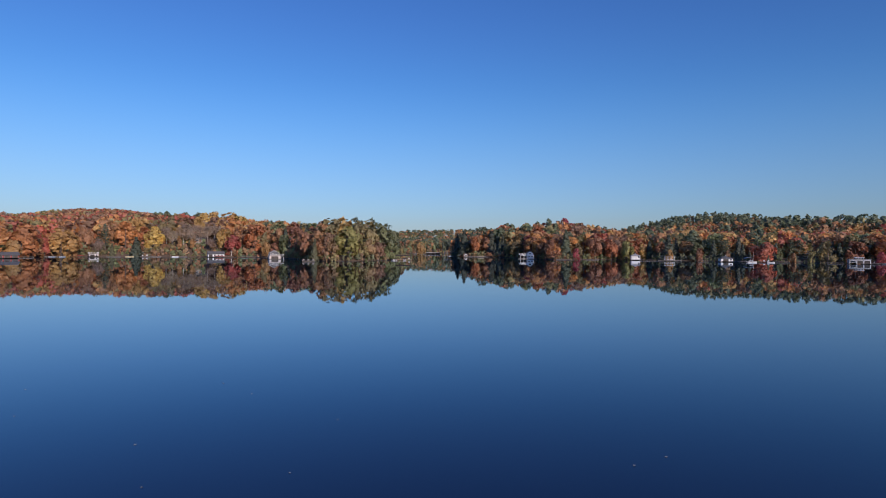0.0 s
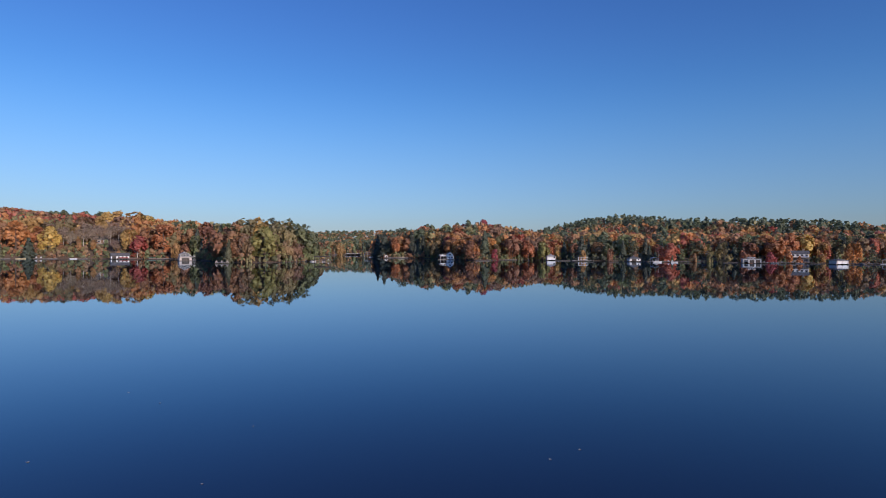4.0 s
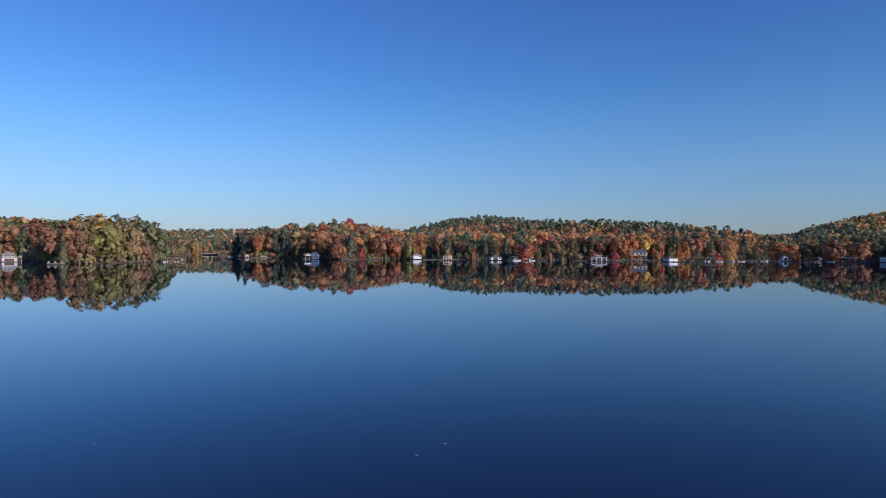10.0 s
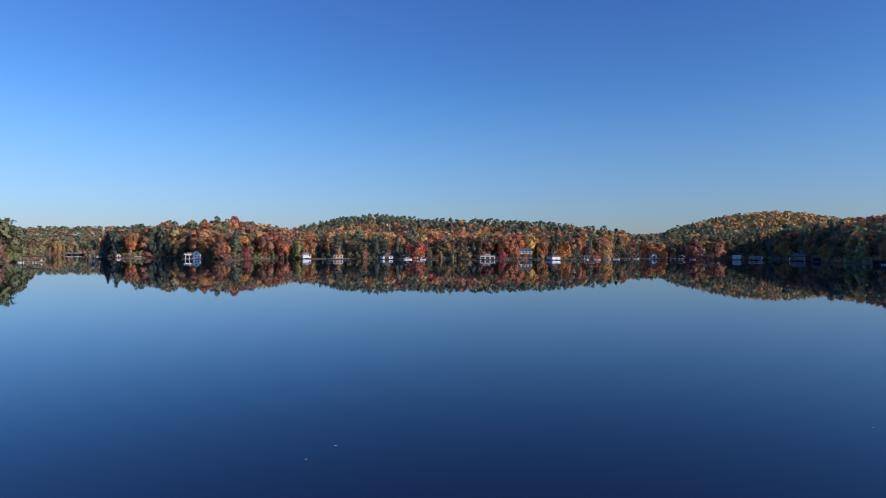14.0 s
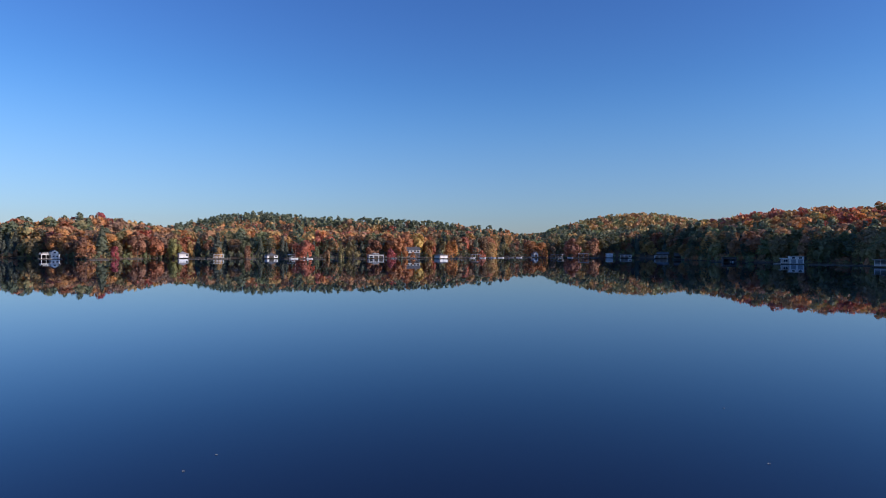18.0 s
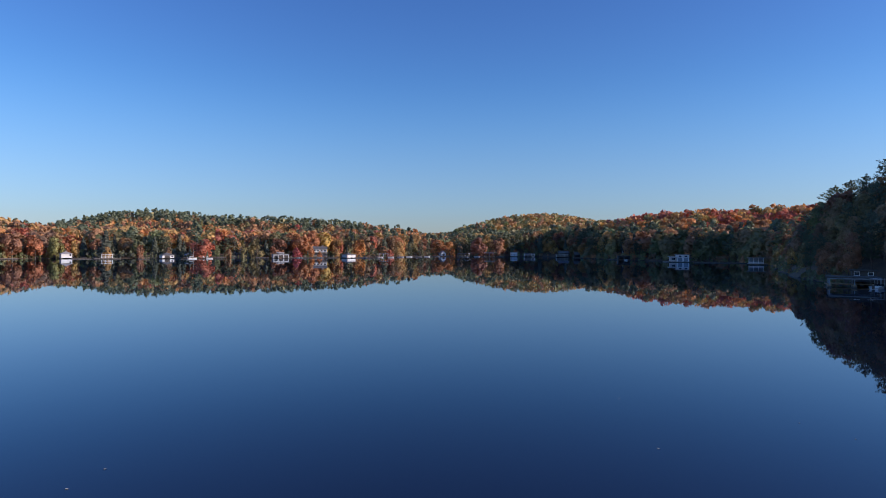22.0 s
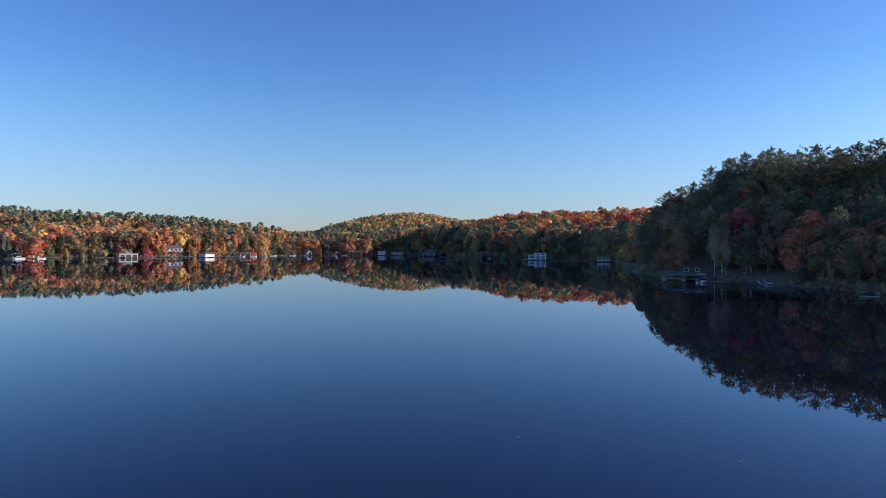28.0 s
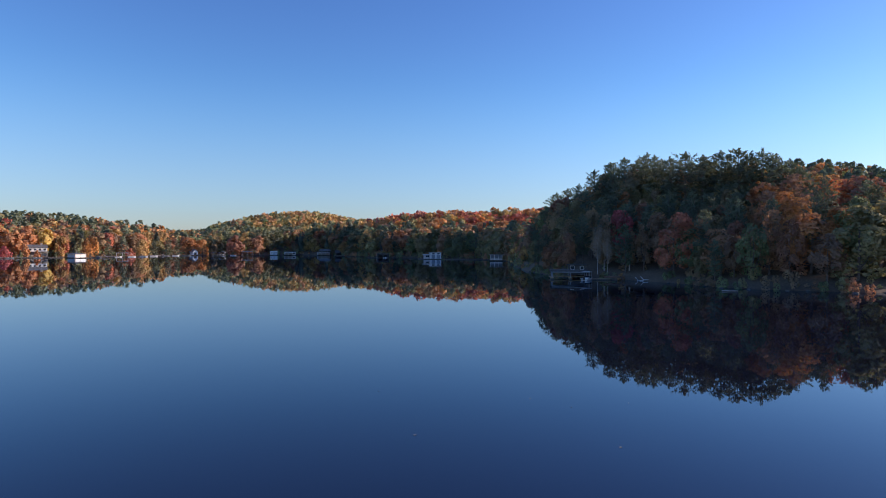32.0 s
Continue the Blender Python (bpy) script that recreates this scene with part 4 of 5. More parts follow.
def walls(parent, w, d, z0, z1, mat, bays=(), gable=0.0, thick=0.16):
    """Four walls; bays are openings (x0, x1, top) in the front wall; gable: extra height of the pointed front and back."""
    outline = [(-w / 2, z0)]
    for a, b, top in bays:
        outline += [(a, z0), (a, min(top, z1 - 0.05)), (b, min(top, z1 - 0.05)), (b, z0)]
    part("front_wall", prism(outline + [(w / 2, z0), (w / 2, z1), (-w / 2, z1)], -d / 2, -d / 2 + thick), mat, parent)
    part("back_wall", box(-w / 2, w / 2, d / 2 - thick, d / 2, z0, z1), mat, parent)
    part("side_wall", box(-w / 2, -w / 2 + thick, -d / 2 + thick, d / 2 - thick, z0, z1), mat, parent)
    part("side_wall", box(w / 2 - thick, w / 2, -d / 2 + thick, d / 2 - thick, z0, z1), mat, parent)
    if gable:
        for y0 in (-d / 2, d / 2 - thick):
            part("gable", prism([(-w / 2, z1), (w / 2, z1), (0, z1 + gable)], y0, y0 + thick), mat, parent)


def bay_trim(a, b, top, z0, t, y):
    """A flat board frame round the two sides and the head of an opening."""
    return prism([(a - t, z0), (a, z0), (a, top), (b, top), (b, z0), (b + t, z0), (b + t, top + t), (a - t, top + t)], y - 0.045, y - 0.003)


def slip_doors(parent, bays, y, z0, mat):
    """Plank boat doors closing the bays."""
    for a, b, top in bays:
        n = max(2, int((b - a) / 0.9))
        for i in range(n):
            part("door_leaf", box(a + (b - a) * i / n + 0.015, a + (b - a) * (i + 1) / n - 0.015, y, y + 0.07, z0, top - 0.03), mat, parent)


def gable_roof(parent, w, d, z, rise, mat, over=0.4, along="y", thick=0.14, gable_mat=None):
    if along == "y":
        k = rise / (w / 2)
        for sgn in (-1, 1):
            x0, x1 = 0, sgn * (w / 2 + over)
            part("roof_slope", prism([(x0, z + rise), (x1, z + rise - k * abs(x1)), (x1, z + rise - k * abs(x1) + thick), (x0, z + rise + thick)], -d / 2 - over, d / 2 + over), mat, parent)
        part("ridge_cap", prism([(-0.16, z + rise + thick - 0.02), (0.16, z + rise + thick - 0.02), (0, z + rise + thick + 0.08)], -d / 2 - over, d / 2 + over), mat, parent)
    else:
        k = rise / (d / 2)
        for sgn in (-1, 1):
            bm = bmesh.new()
            y1 = sgn * (d / 2 + over)
            za, zb = z + rise, z + rise - k * abs(y1)
            vs = [bm.verts.new(p) for x in (-w / 2 - over, w / 2 + over) for p in ((x, 0, za), (x, y1, zb), (x, y1, zb + thick), (x, 0, za + thick))]
            for f in ((0, 1, 2, 3), (4, 5, 6, 7), (0, 1, 5, 4), (1, 2, 6, 5), (2, 3, 7, 6), (3, 0, 4, 7)):
                bm.faces.new([vs[i] for i in f])
            part("roof_slope", bm, mat, parent)
        for x0 in (-w / 2, w / 2 - 0.16):
            bm = bmesh.new()
            vs = [bm.verts.new(p) for x in (x0, x0 + 0.16) for p in ((x, -d / 2, z), (x, d / 2, z), (x, 0, z + rise))]
            for f in ((0, 1, 2), (3, 4, 5), (0, 1, 4, 3), (1, 2, 5, 4), (2, 0, 3, 5)):
                bm.faces.new([vs[i] for i in f])
            part("gable", bm, gable_mat or mat, parent)


def hip_roof(parent, w, d, z, rise, mat, over=0.4):
    bm = bmesh.new()
    a, b = w / 2 + over, d / 2 + over
    r = max(0.0, (w - d) / 2)
    low = [bm.verts.new(p) for p in ((-a, -b, z), (a, -b, z), (a, b, z), (-a, b, z))]
    up = [bm.verts.new(p) for p in ((-a, -b, z + 0.12), (a, -b, z + 0.12), (a, b, z + 0.12), (-a, b, z + 0.12))]
    p, q = bm.verts.new((-r - 0.05, 0, z + rise)), bm.verts.new((r + 0.05, 0, z + rise))
    bm.faces.new(low)
    for i in range(4):
        bm.faces.new((low[i], low[(i + 1) % 4], up[(i + 1) % 4], up[i]))
    for f in ((up[0], up[1], q, p), (up[1], up[2], q), (up[2], up[3], p, q), (up[3], up[0], p)):
        bm.faces.new(f)
    part("roof", bm, mat, parent)
    part("finial", rod((0, 0, z + rise - 0.05), (0, 0, z + rise + 0.45), 0.09, 6), WHITE, parent)


def flat_roof(parent, w, d, z, mat, over=0.3, thick=0.25, y=0.0, x=0.0):
    part("roof", box(x - w / 2 - over, x + w / 2 + over, y - d / 2 - over, y + d / 2 + over, z, z + thick, None, 0.04), mat, parent)


def railing(parent, x0, x1, y0, y1, z, mat, h=0.95, gap=1.3):
    """Posts and two rails along the front and both sides."""
    runs = [((x0, y0), (x1, y0)), ((x0, y0), (x0, y1)), ((x1, y0), (x1, y1))]
    for (ax, ay), (bx, by) in runs:
        n = max(1, int(round(math.hypot(bx - ax, by - ay) / gap)))
        for i in range(n + 1):
            px, py = ax + (bx - ax) * i / n, ay + (by - ay) * i / n
            part("rail_post", box(px - 0.05, px + 0.05, py - 0.05, py + 0.05, z, z + h), mat, parent)
        for zz_ in (0.45, h):
            t = 0.04
            part("rail", box(min(ax, bx) - t, max(ax, bx) + t, min(ay, by) - t, max(ay, by) + t, z + zz_ - 0.05, z + zz_ + 0.04), mat, parent)


def boathouse(bearing, dist, turn, w, d, h, roof, wall_mat, roof_mat, bays=(), label="", doors=None, rise=1.6, windows=(), along="y", rail=False, plinth=0.45, z=0.0, category="boathouse", name="boathouse"):
    e = thing(name, bearing, dist, turn, z, label, category)
    if plinth:
        for sx in (-1, 1):
            part("crib", box(sx * w / 2 - 0.35, sx * w / 2 + 0.35, -d / 2 - 0.1, d / 2 + 0.1, -1.4, plinth - 0.003), POST, e)
        part("crib", box(-w / 2 + 0.36, w / 2 - 0.36, d / 2 - 0.6, d / 2 + 0.1, -1.4, plinth - 0.003), POST, e)
    walls(e, w, d, plinth, h, wall_mat, bays, rise if roof == "gable" and along == "y" else 0.0)
    if doors:
        slip_doors(e, bays, -d / 2 + 0.05, plinth - 0.1, doors)
    else:
        part("floor", box(-w / 2 + 0.16, w / 2 - 0.16, d / 2 - 2.2, d / 2 - 0.16, plinth - 0.2, plinth), DECK, e)
    for a, b, top in bays:
        part("bay_trim", bay_trim(a, b, top, plinth, 0.14, -d / 2), SLATESIDE if wall_mat is DARKSIDE else GREYSIDE if wall_mat in (WHITE, REDSIDE) else WHITE, e)
    if roof == "gable":
        gable_roof(e, w, d, h, rise, roof_mat, 0.4, along, gable_mat=wall_mat)
    elif roof == "hip":
        hip_roof(e, w, d, h, rise, roof_mat)
    else:
        flat_roof(e, w, d, h, roof_mat)
        if rail:
            railing(e, -w / 2, w / 2, -d / 2, d / 2, h + 0.25, WHITE if wall_mat is not DARKSIDE else GREYSIDE)
    for side, p, zz_, ww, hh in windows:
        if side == "front":
            window(e, p, -d / 2, zz_, ww, hh)
        else:
            window(e, -w / 2 if side == "left" else w / 2, p, zz_, ww, hh, side)
    return e


def dock(bearing, dist, turn, length, depth, top=0.55, mat=None, label="grey weathered wooden dock standing on piles", x=0.0):
    e = thing("dock", bearing, dist, turn, 0, label, "dock", "docks along the shore")
    mat = mat or DECK
    n = max(2, int(round(length / 2.6)))
    for i in range(n):
        a, b = -length / 2 + length * i / n, -length / 2 + length * (i + 1) / n
        lift = rng.uniform(-0.012, 0.012)
        bm = box(a + 0.012, b - 0.012, -depth / 2, depth / 2, top - 0.07 + lift, top + lift, None, 0.012)
        part("deck_span", bm, mat, e)
    part("fascia", box(-length / 2, length / 2, -depth / 2 + 0.03, -depth / 2 + 0.09, top - 0.32, top - 0.085), POST, e)
    part("fascia", box(-length / 2, length / 2, depth / 2 - 0.09, depth / 2 - 0.03, top - 0.32, top - 0.085), POST, e)
    for i in range(n + 1):
        px = -length / 2 + length * i / n
        px = min(max(px, -length / 2 + 0.12), length / 2 - 0.12)
        for py in (-depth / 2 + 0.2, depth / 2 - 0.2):
            part("pile", rod((px, py, -1.6), (px, py, top - 0.09), 0.11), POST, e)
    return e


def hull_mesh(l, w, h, bow=0.45, sheer=0.18):
    """An open boat: outer skin, rim and inner floor, bow towards +x."""
    bm = bmesh.new()
    ring = []
    n = 9
    for i in range(n):
        t = i / (n - 1)
        half = w / 2 * (1 if t < 1 - bow else math.sqrt(max(0.0, 1 - ((t - 1 + bow) / bow) ** 2)) * 0.97 + 0.03)
        up = h * (1 + sheer * t * t)
        x = -l / 2 + l * t
        ring.append([bm.verts.new(p) for p in ((x, -half, up), (x - 0.05 * l * t, -half * 0.72, h * 0.12), (x - 0.05 * l * t, half * 0.72, h * 0.12), (x, half, up),
                                               (x, half * 0.86, up), (x, half * 0.8, h * 0.45), (x, -half * 0.8, h * 0.45), (x, -half * 0.86, up))])
    for a, b in zip(ring, ring[1:]):
        for k in range(8):
            bm.faces.new((a[k], a[(k + 1) % 8], b[(k + 1) % 8], b[k]))
    bm.faces.new(ring[0])
    bm.faces.new(ring[-1])
    return bm


def motor_boat(bearing, dist, turn, l=4.6, z=-0.12, mat=None, canopy=False, label="white open motor boat moored at the dock"):
    e = thing("motor_boat", bearing, dist, turn, z, label, "boat", "boats along the shore")
    part("hull", hull_mesh(l, 1.8, 0.62), mat or HULL, e)
    part("windshield", prism([(l * 0.08, 0.63), (l * 0.12, 0.63), (l * 0.02, 1.08), (l * 0.0, 1.08)], -0.8, 0.8), GLASS, e)
    part("outboard", box(-l / 2 - 0.45, -l / 2 - 0.02, -0.2, 0.2, 0.2, 0.95, None, 0.06), DARKSIDE, e)
    part("seat", box(-l * 0.2, -l * 0.1, -0.7, 0.7, 0.3, 0.75, None, 0.05), CANVAS, e)
    if canopy:
        for sx in (-0.28, 0.1):
            for sy in (-0.85, 0.85):
                part("canopy_pole", rod((sx * l, sy, 0.85), (sx * l, sy, 2.05), 0.03, 6), STEEL, e)
        part("canopy", box(-0.32 * l, 0.14 * l, -0.95, 0.95, 2.05, 2.13, None, 0.03), canopy, e)
    return e


def canoe(bearing, dist, turn, z=0.0, mat=None, label="green canoe lying upturned on the shore"):
    e = thing("canoe", bearing, dist, turn, z, label, "canoe", "canoes along the shore")
    bm = bmesh.new()
    n, rows_ = 9, []
    for i in range(n):
        t = i / (n - 1)
        half = 0.45 * math.sin(math.pi * (0.04 + 0.92 * t)) ** 0.8
        x = -2.4 + 4.8 * t
        rows_.append([bm.verts.new((x, half * math.cos(a), 0.42 * math.sin(a) + 0.02)) for a in (0, 0.6, 1.2, 1.94, 2.54, math.pi)])
    for a, b in zip(rows_, rows_[1:]):
        for k in range(5):
            bm.faces.new((a[k], a[k + 1], b[k + 1], b[k]))
        bm.faces.new((a[0], a[5], b[5], b[0]))
    bm.faces.new(rows_[0])
    bm.faces.new(rows_[-1])
    part("hull", bm, mat or GREENBOAT, e)
    part("keel", box(-2.2, 2.2, -0.02, 0.02, 0.40, 0.47), DARKSIDE, e)
    return e


def boat_lift(bearing, dist, turn, w=3.4, d=7.0, h=2.9, cover=None, label="steel boat lift with a canvas canopy over the water"):
    e = thing("boat_lift", bearing, dist, turn, 0, label, "boat lift", "boat lifts along the shore")
    for sx in (-w / 2, w / 2):
        for sy in (-d / 2, d / 2):
            part("post", rod((sx, sy, -1.5), (sx, sy, h), 0.07, 7), STEEL, e)
        part("beam", box(sx - 0.06, sx + 0.06, -d / 2, d / 2, h - 0.14, h - 0.02), STEEL, e)
    for sy in (-d / 2, d / 2):
        part("cross_beam", box(-w / 2, w / 2, sy - 0.05, sy + 0.05, 0.35, 0.5), STEEL, e)
    part("canopy", prism([(-w / 2 - 0.25, h - 0.35), (-w / 2 - 0.22, h), (-w * 0.25, h + 0.38), (0, h + 0.48), (w * 0.25, h + 0.38), (w / 2 + 0.22, h), (w / 2 + 0.25, h - 0.35),
                          (w / 2 + 0.2, h - 0.05), (0, h + 0.40), (-w / 2 - 0.2, h - 0.05)], -d / 2 - 0.3, d / 2 + 0.3), cover or CANVAS, e)
    return e


def deck_chair(bearing, dist, turn, z, mat=None, label="white slatted deck chair on the dock"):
    e = thing("deck_chair", bearing, dist, turn, z, label, "chair", "deck chairs by the water")
    mat = mat or WHITE
    for sx in (-0.32, 0.32):
        part("front_leg", box(sx - 0.05, sx + 0.05, -0.42, -0.34, 0, 0.55), mat, e)
        part("rear_leg", box(sx - 0.04, sx + 0.04, 0.28, 0.38, 0, 0.3), mat, e)
        part("arm", box(sx - 0.08, sx + 0.08, -0.46, 0.4, 0.55, 0.59), mat, e)
    for i in range(5):
        part("seat_slat", box(-0.29, 0.29, -0.38 + i * 0.14, -0.27 + i * 0.14, 0.36 - i * 0.025, 0.385 - i * 0.025), mat, e)
    for i in range(5):
        bm = bmesh.new()
        box(-0.29 + i * 0.118, -0.19 + i * 0.118, 0, 0.025, 0, 0.72 - 0.05 * abs(i - 2), bm)
        o = part("back_slat", bm, mat, e)
        o.matrix_local = pose(0, 0.3, 0.3, -22, 0, 0)
    return e


def open_port(bearing, dist, turn, w, d, h, mat, roof_mat, bays=2, label="", rail=False, crib=NEWDECK):
    """A boat port: posts, beams and a flat deck roof over open slips."""
    e = thing("boat_port", bearing, dist, turn, 0, label, "boat port")
    part("deck", box(-w / 2 - 0.6, w / 2 + 0.6, d / 2 - 1.2, d / 2 + 1.2, 0.35, 0.55), crib, e)
    for i in range(bays + 1):
        px = -w / 2 + w * i / bays
        part("finger_deck", box(px - 0.35, px + 0.35, -d / 2 - 0.8, d / 2 - 1.2, 0.33, 0.53), crib, e)
        part("finger_crib", box(px - 0.3, px + 0.3, -d / 2 - 0.7, d / 2 - 1.2, -1.5, 0.3), POST, e)
        for py in (-d / 2 + 0.1, d / 2 - 0.1):
            part("post", box(px - 0.1, px + 0.1, py - 0.1, py + 0.1, 0.5, h), mat, e)
    part("beam", box(-w / 2 - 0.15, w / 2 + 0.15, -d / 2, -d / 2 + 0.2, h - 0.3, h - 0.005), mat, e)
    part("beam", box(-w / 2 - 0.15, w / 2 + 0.15, d / 2 - 0.2, d / 2, h - 0.3, h - 0.005), mat, e)
    flat_roof(e, w, d, h, roof_mat, 0.35, 0.22)
    if rail:
        railing(e, -w / 2, w / 2, -d / 2, d / 2, h + 0.22, mat)
    return e


def cottage(bearing, dist, turn, w, d, h, rise, wall_mat, roof_mat, label, z=None, wins=3, chimney=True):
    x, y = at(bearing, dist)
    g = float(height(np.array([[x, y]]))[0]) if z is None else z
    e = thing("cottage", bearing, dist, turn, g - 0.6, label, "house")
    part("foundation", box(-w / 2 + 0.1, w / 2 - 0.1, -d / 2 + 0.1, d / 2 - 0.1, -2.0, 0.8), STONEPATH, e)
    walls(e, w, d, 0.8, h, wall_mat)
    gable_roof(e, w, d, h, rise, roof_mat, 0.5, "x", gable_mat=wall_mat)
    for i in range(wins):
        window(e, -w / 2 + w * (i + 0.5) / wins, -d / 2, h - 1.7, w / wins * 0.5, 1.1)
    if chimney:
        part("chimney", box(w * 0.2, w * 0.2 + 0.9, 0.5, 1.3, h, h + rise + 1.1), STONEPATH, e)
    part("porch_deck", box(-w / 2, w / 2, -d / 2 - 2.4, -d / 2, 0.55, 0.78), DECK, e)
    for i in range(4):
        px = -w / 2 + 0.1 + (w - 0.2) * i / 3
        part("porch_post", box(px - 0.08, px + 0.08, -d / 2 - 2.35, -d / 2 - 2.2, -1.8, 1.7), DECK, e)
    part("porch_rail", box(-w / 2, w / 2, -d / 2 - 2.33, -d / 2 - 2.22, 1.6, 1.68), DECK, e)
    return e


# -- west shore --
boathouse(-35.9, 386, 12, 10.5, 7.0, 1.8, "gable", REDSIDE, SHINGLE, [(-4.6, -2.2, 1.55), (-1.2, 1.2, 1.55), (2.2, 4.6, 1.55)], "long low red boathouse with a grey shingle roof", DARKSIDE, 1.5, along="x")
cottage(-37.0, 395, 20, 8, 7, 3.4, 2.2, BROWNSIDE, REDROOF, "brown cottage with a faded red roof")
dock(-34.6, 405, 0, 7, 1.6)
dock(-32.6, 428, 4, 11, 1.8)
motor_boat(-32.9, 424, 20, 4.0, -0.2, GREYSIDE, label="low grey motor boat moored at the dock")
motor_boat(-32.2, 424, 0, 3.4, -0.2, GREYSIDE, label="small grey runabout moored at the dock")
boathouse(-30.05, 431, 8, 4.9, 5.6, 1.75, "flat", CREAM, LIGHTROOF, [(-2.0, 0.3, 1.5)], "small pale boathouse with a flat railed roof", DARKSIDE, windows=[("front", 1.4, 0.75, 0.8, 0.7)], rail=True)
canoe(-31.0, 436, 30, 0.7, REDSIDE, "red canoe lying upturned on the shore")
dock(-28.6, 428, 0, 8, 1.6)
motor_boat(-27.4, 426, 3, 5.0, mat=YELLOWBOAT, label="tan motor boat moored by the shore")
dock(-25.8, 425, 4, 12, 2.0)
deck_chair(-26.4, 425, 10, 0.55)
deck_chair(-26.1, 425, -10, 0.55)
cottage(-21.9, 452, 0, 7, 6, 3.2, 2.0, BROWNSIDE, SHINGLE, "brown cottage half hidden in the woods", wins=2)
dock(-23.6, 424, 0, 10, 1.6)
motor_boat(-23.9, 420, 10, 4.0)
boathouse(-20.6, 414, 6, 9.6, 6.0, 2.1, "gable", WHITE, SHINGLE, [(-4.3, -2.3, 1.8)], "long white boathouse with a grey roof and one dark boat door", DARKSIDE, 1.6,
          windows=[("front", -0.9, 0.9, 0.9, 0.8), ("front", 1.2, 0.9, 0.9, 0.8), ("front", 3.3, 0.9, 0.9, 0.8)], along="x")
dock(-20.0, 406, 2, 11, 2.0, 0.75, REDSIDE, "red painted dock in front of the white boathouse")
canoe(-20.3, 405.8, 8, 0.8, REDSIDE, "red canoe lying upturned on the dock")
dock(-17.4, 404, 4, 14, 1.8)
canoe(-18.2, 408, 10, 0.75)


def two_storey(bearing, dist, turn):
    e = thing("boathouse", bearing, dist, turn, 0, "two-storey grey and white boathouse with a gabled upper floor", "boathouse")
    w, d = 8.0, 9.0
    bays = [(-2.6, 2.4, 2.3)]
    bm = bmesh.new()
    box(-w / 2 - 0.3, w / 2 + 0.3, -d / 2 - 0.2, d / 2 + 0.2, -1.4, 0.4, bm)
    part("crib", bm, POST, e)
    walls(e, w, d, 0.4, 2.9, CREAM, bays)
    slip_doors(e, bays, -d / 2 + 0.05, 0.4, DARKSIDE)
    part("upper_deck", box(-w / 2 - 0.5, w / 2 + 2.2, -d / 2 - 0.9, d / 2, 2.9, 3.12), LIGHTROOF, e)
    railing(e, -w / 2 - 0.4, w / 2 + 2.1, -d / 2 - 0.8, -d / 2 + 2.0, 3.12, WHITE)
    up = new("upper_floor")
    up.parent = e
    up.matrix_local = pose(-0.2, 1.2, 0)
    uw, ud = 6.4, 6.4
    part("upper_wall", box(-uw / 2, uw / 2, -ud / 2, ud / 2, 3.12, 5.0), SLATESIDE, up)
    part("upper_gable", prism([(-uw / 2, 5.0), (uw / 2, 5.0), (0, 6.9)], -ud / 2, ud / 2), SLATESIDE, up)
    for sgn in (-1, 1):
        part("roof_slope", prism([(0, 6.95), (sgn * 3.75, 4.72), (sgn * 3.75, 4.9), (0, 7.13)], -ud / 2 - 0.6, ud / 2 + 0.5), LIGHTROOF, e).matrix_local = pose(-0.2, 1.2, 0)
        bb = prism([(0, 6.86), (sgn * 3.75, 4.63), (sgn * 3.75, 4.75), (0, 6.98)], -ud / 2 - 0.68, -ud / 2 - 0.6)
        part("barge_board", bb, WHITE, e).matrix_local = pose(-0.2, 1.2, 0)
    for px in (-1.9, 0.0, 1.9):
        window(e, px - 0.2, 1.2 - ud / 2, 3.7, 1.1, 1.0)
    window(e, -0.2, 1.2 - ud / 2, 5.35, 0.8, 0.7)
    part("lean_to_roof", prism([(w / 2, 2.6), (w / 2 + 2.3, 1.9), (w / 2 + 2.3, 2.05), (w / 2, 2.78)], -d / 2, d / 2 - 0.5), LIGHTROOF, e)
    for py in (-d / 2 + 0.2, d / 2 - 0.9):
        part("lean_to_post", box(w / 2 + 2.0, w / 2 + 2.15, py, py + 0.15, -1.2, 1.95), WHITE, e)
    return e


two_storey(-15.6, 356, 8).scale = (0.86, 0.86, 0.78)
dock(-13.8, 352, 0, 6, 1.8)
dock(-12.55, 292, 4, 6.0, 2.4, 0.5, label="small swimming dock with pale rails off the point")
for k in (-0.45, 0.0, 0.45):
    deck_chair(-12.55 + k, 292.3, rng.uniform(-20, 20), 0.5, DECK, "grey wooden deck chair on the swimming dock")
open_port(-3.75, 330, 0, 8.2, 6.5, 2.8, DARKSIDE, DARKSIDE, 3, "dark open boat port with a flat roof on posts")
motor_boat(-4.55, 327, 60, 4.6, label="white motor boat moored beside the boat port")
motor_boat(-3.6, 328, 80, 4.4)
deck_chair(-3.2, 334, 0, 0.55)
dock(-5.8, 336, 10, 8, 1.5)

# -- the far channel --
boathouse(-0.95, 650, 0, 15.0, 6.0, 1.5, "flat", DARKSIDE, WHITE, [(-6, -3, 1.2), (-1.5, 1.5, 1.2), (3, 6, 1.2)], "long low boathouse with a pale flat roof in the channel")
dock(-2.2, 660, 0, 14, 2.0)
open_port(0.45, 505, 0, 5.4, 5.0, 2.7, GREYSIDE, DARKSIDE, 2, "small dark boat port at the channel mouth", True)
motor_boat(0.75, 500, 30, 4.0)

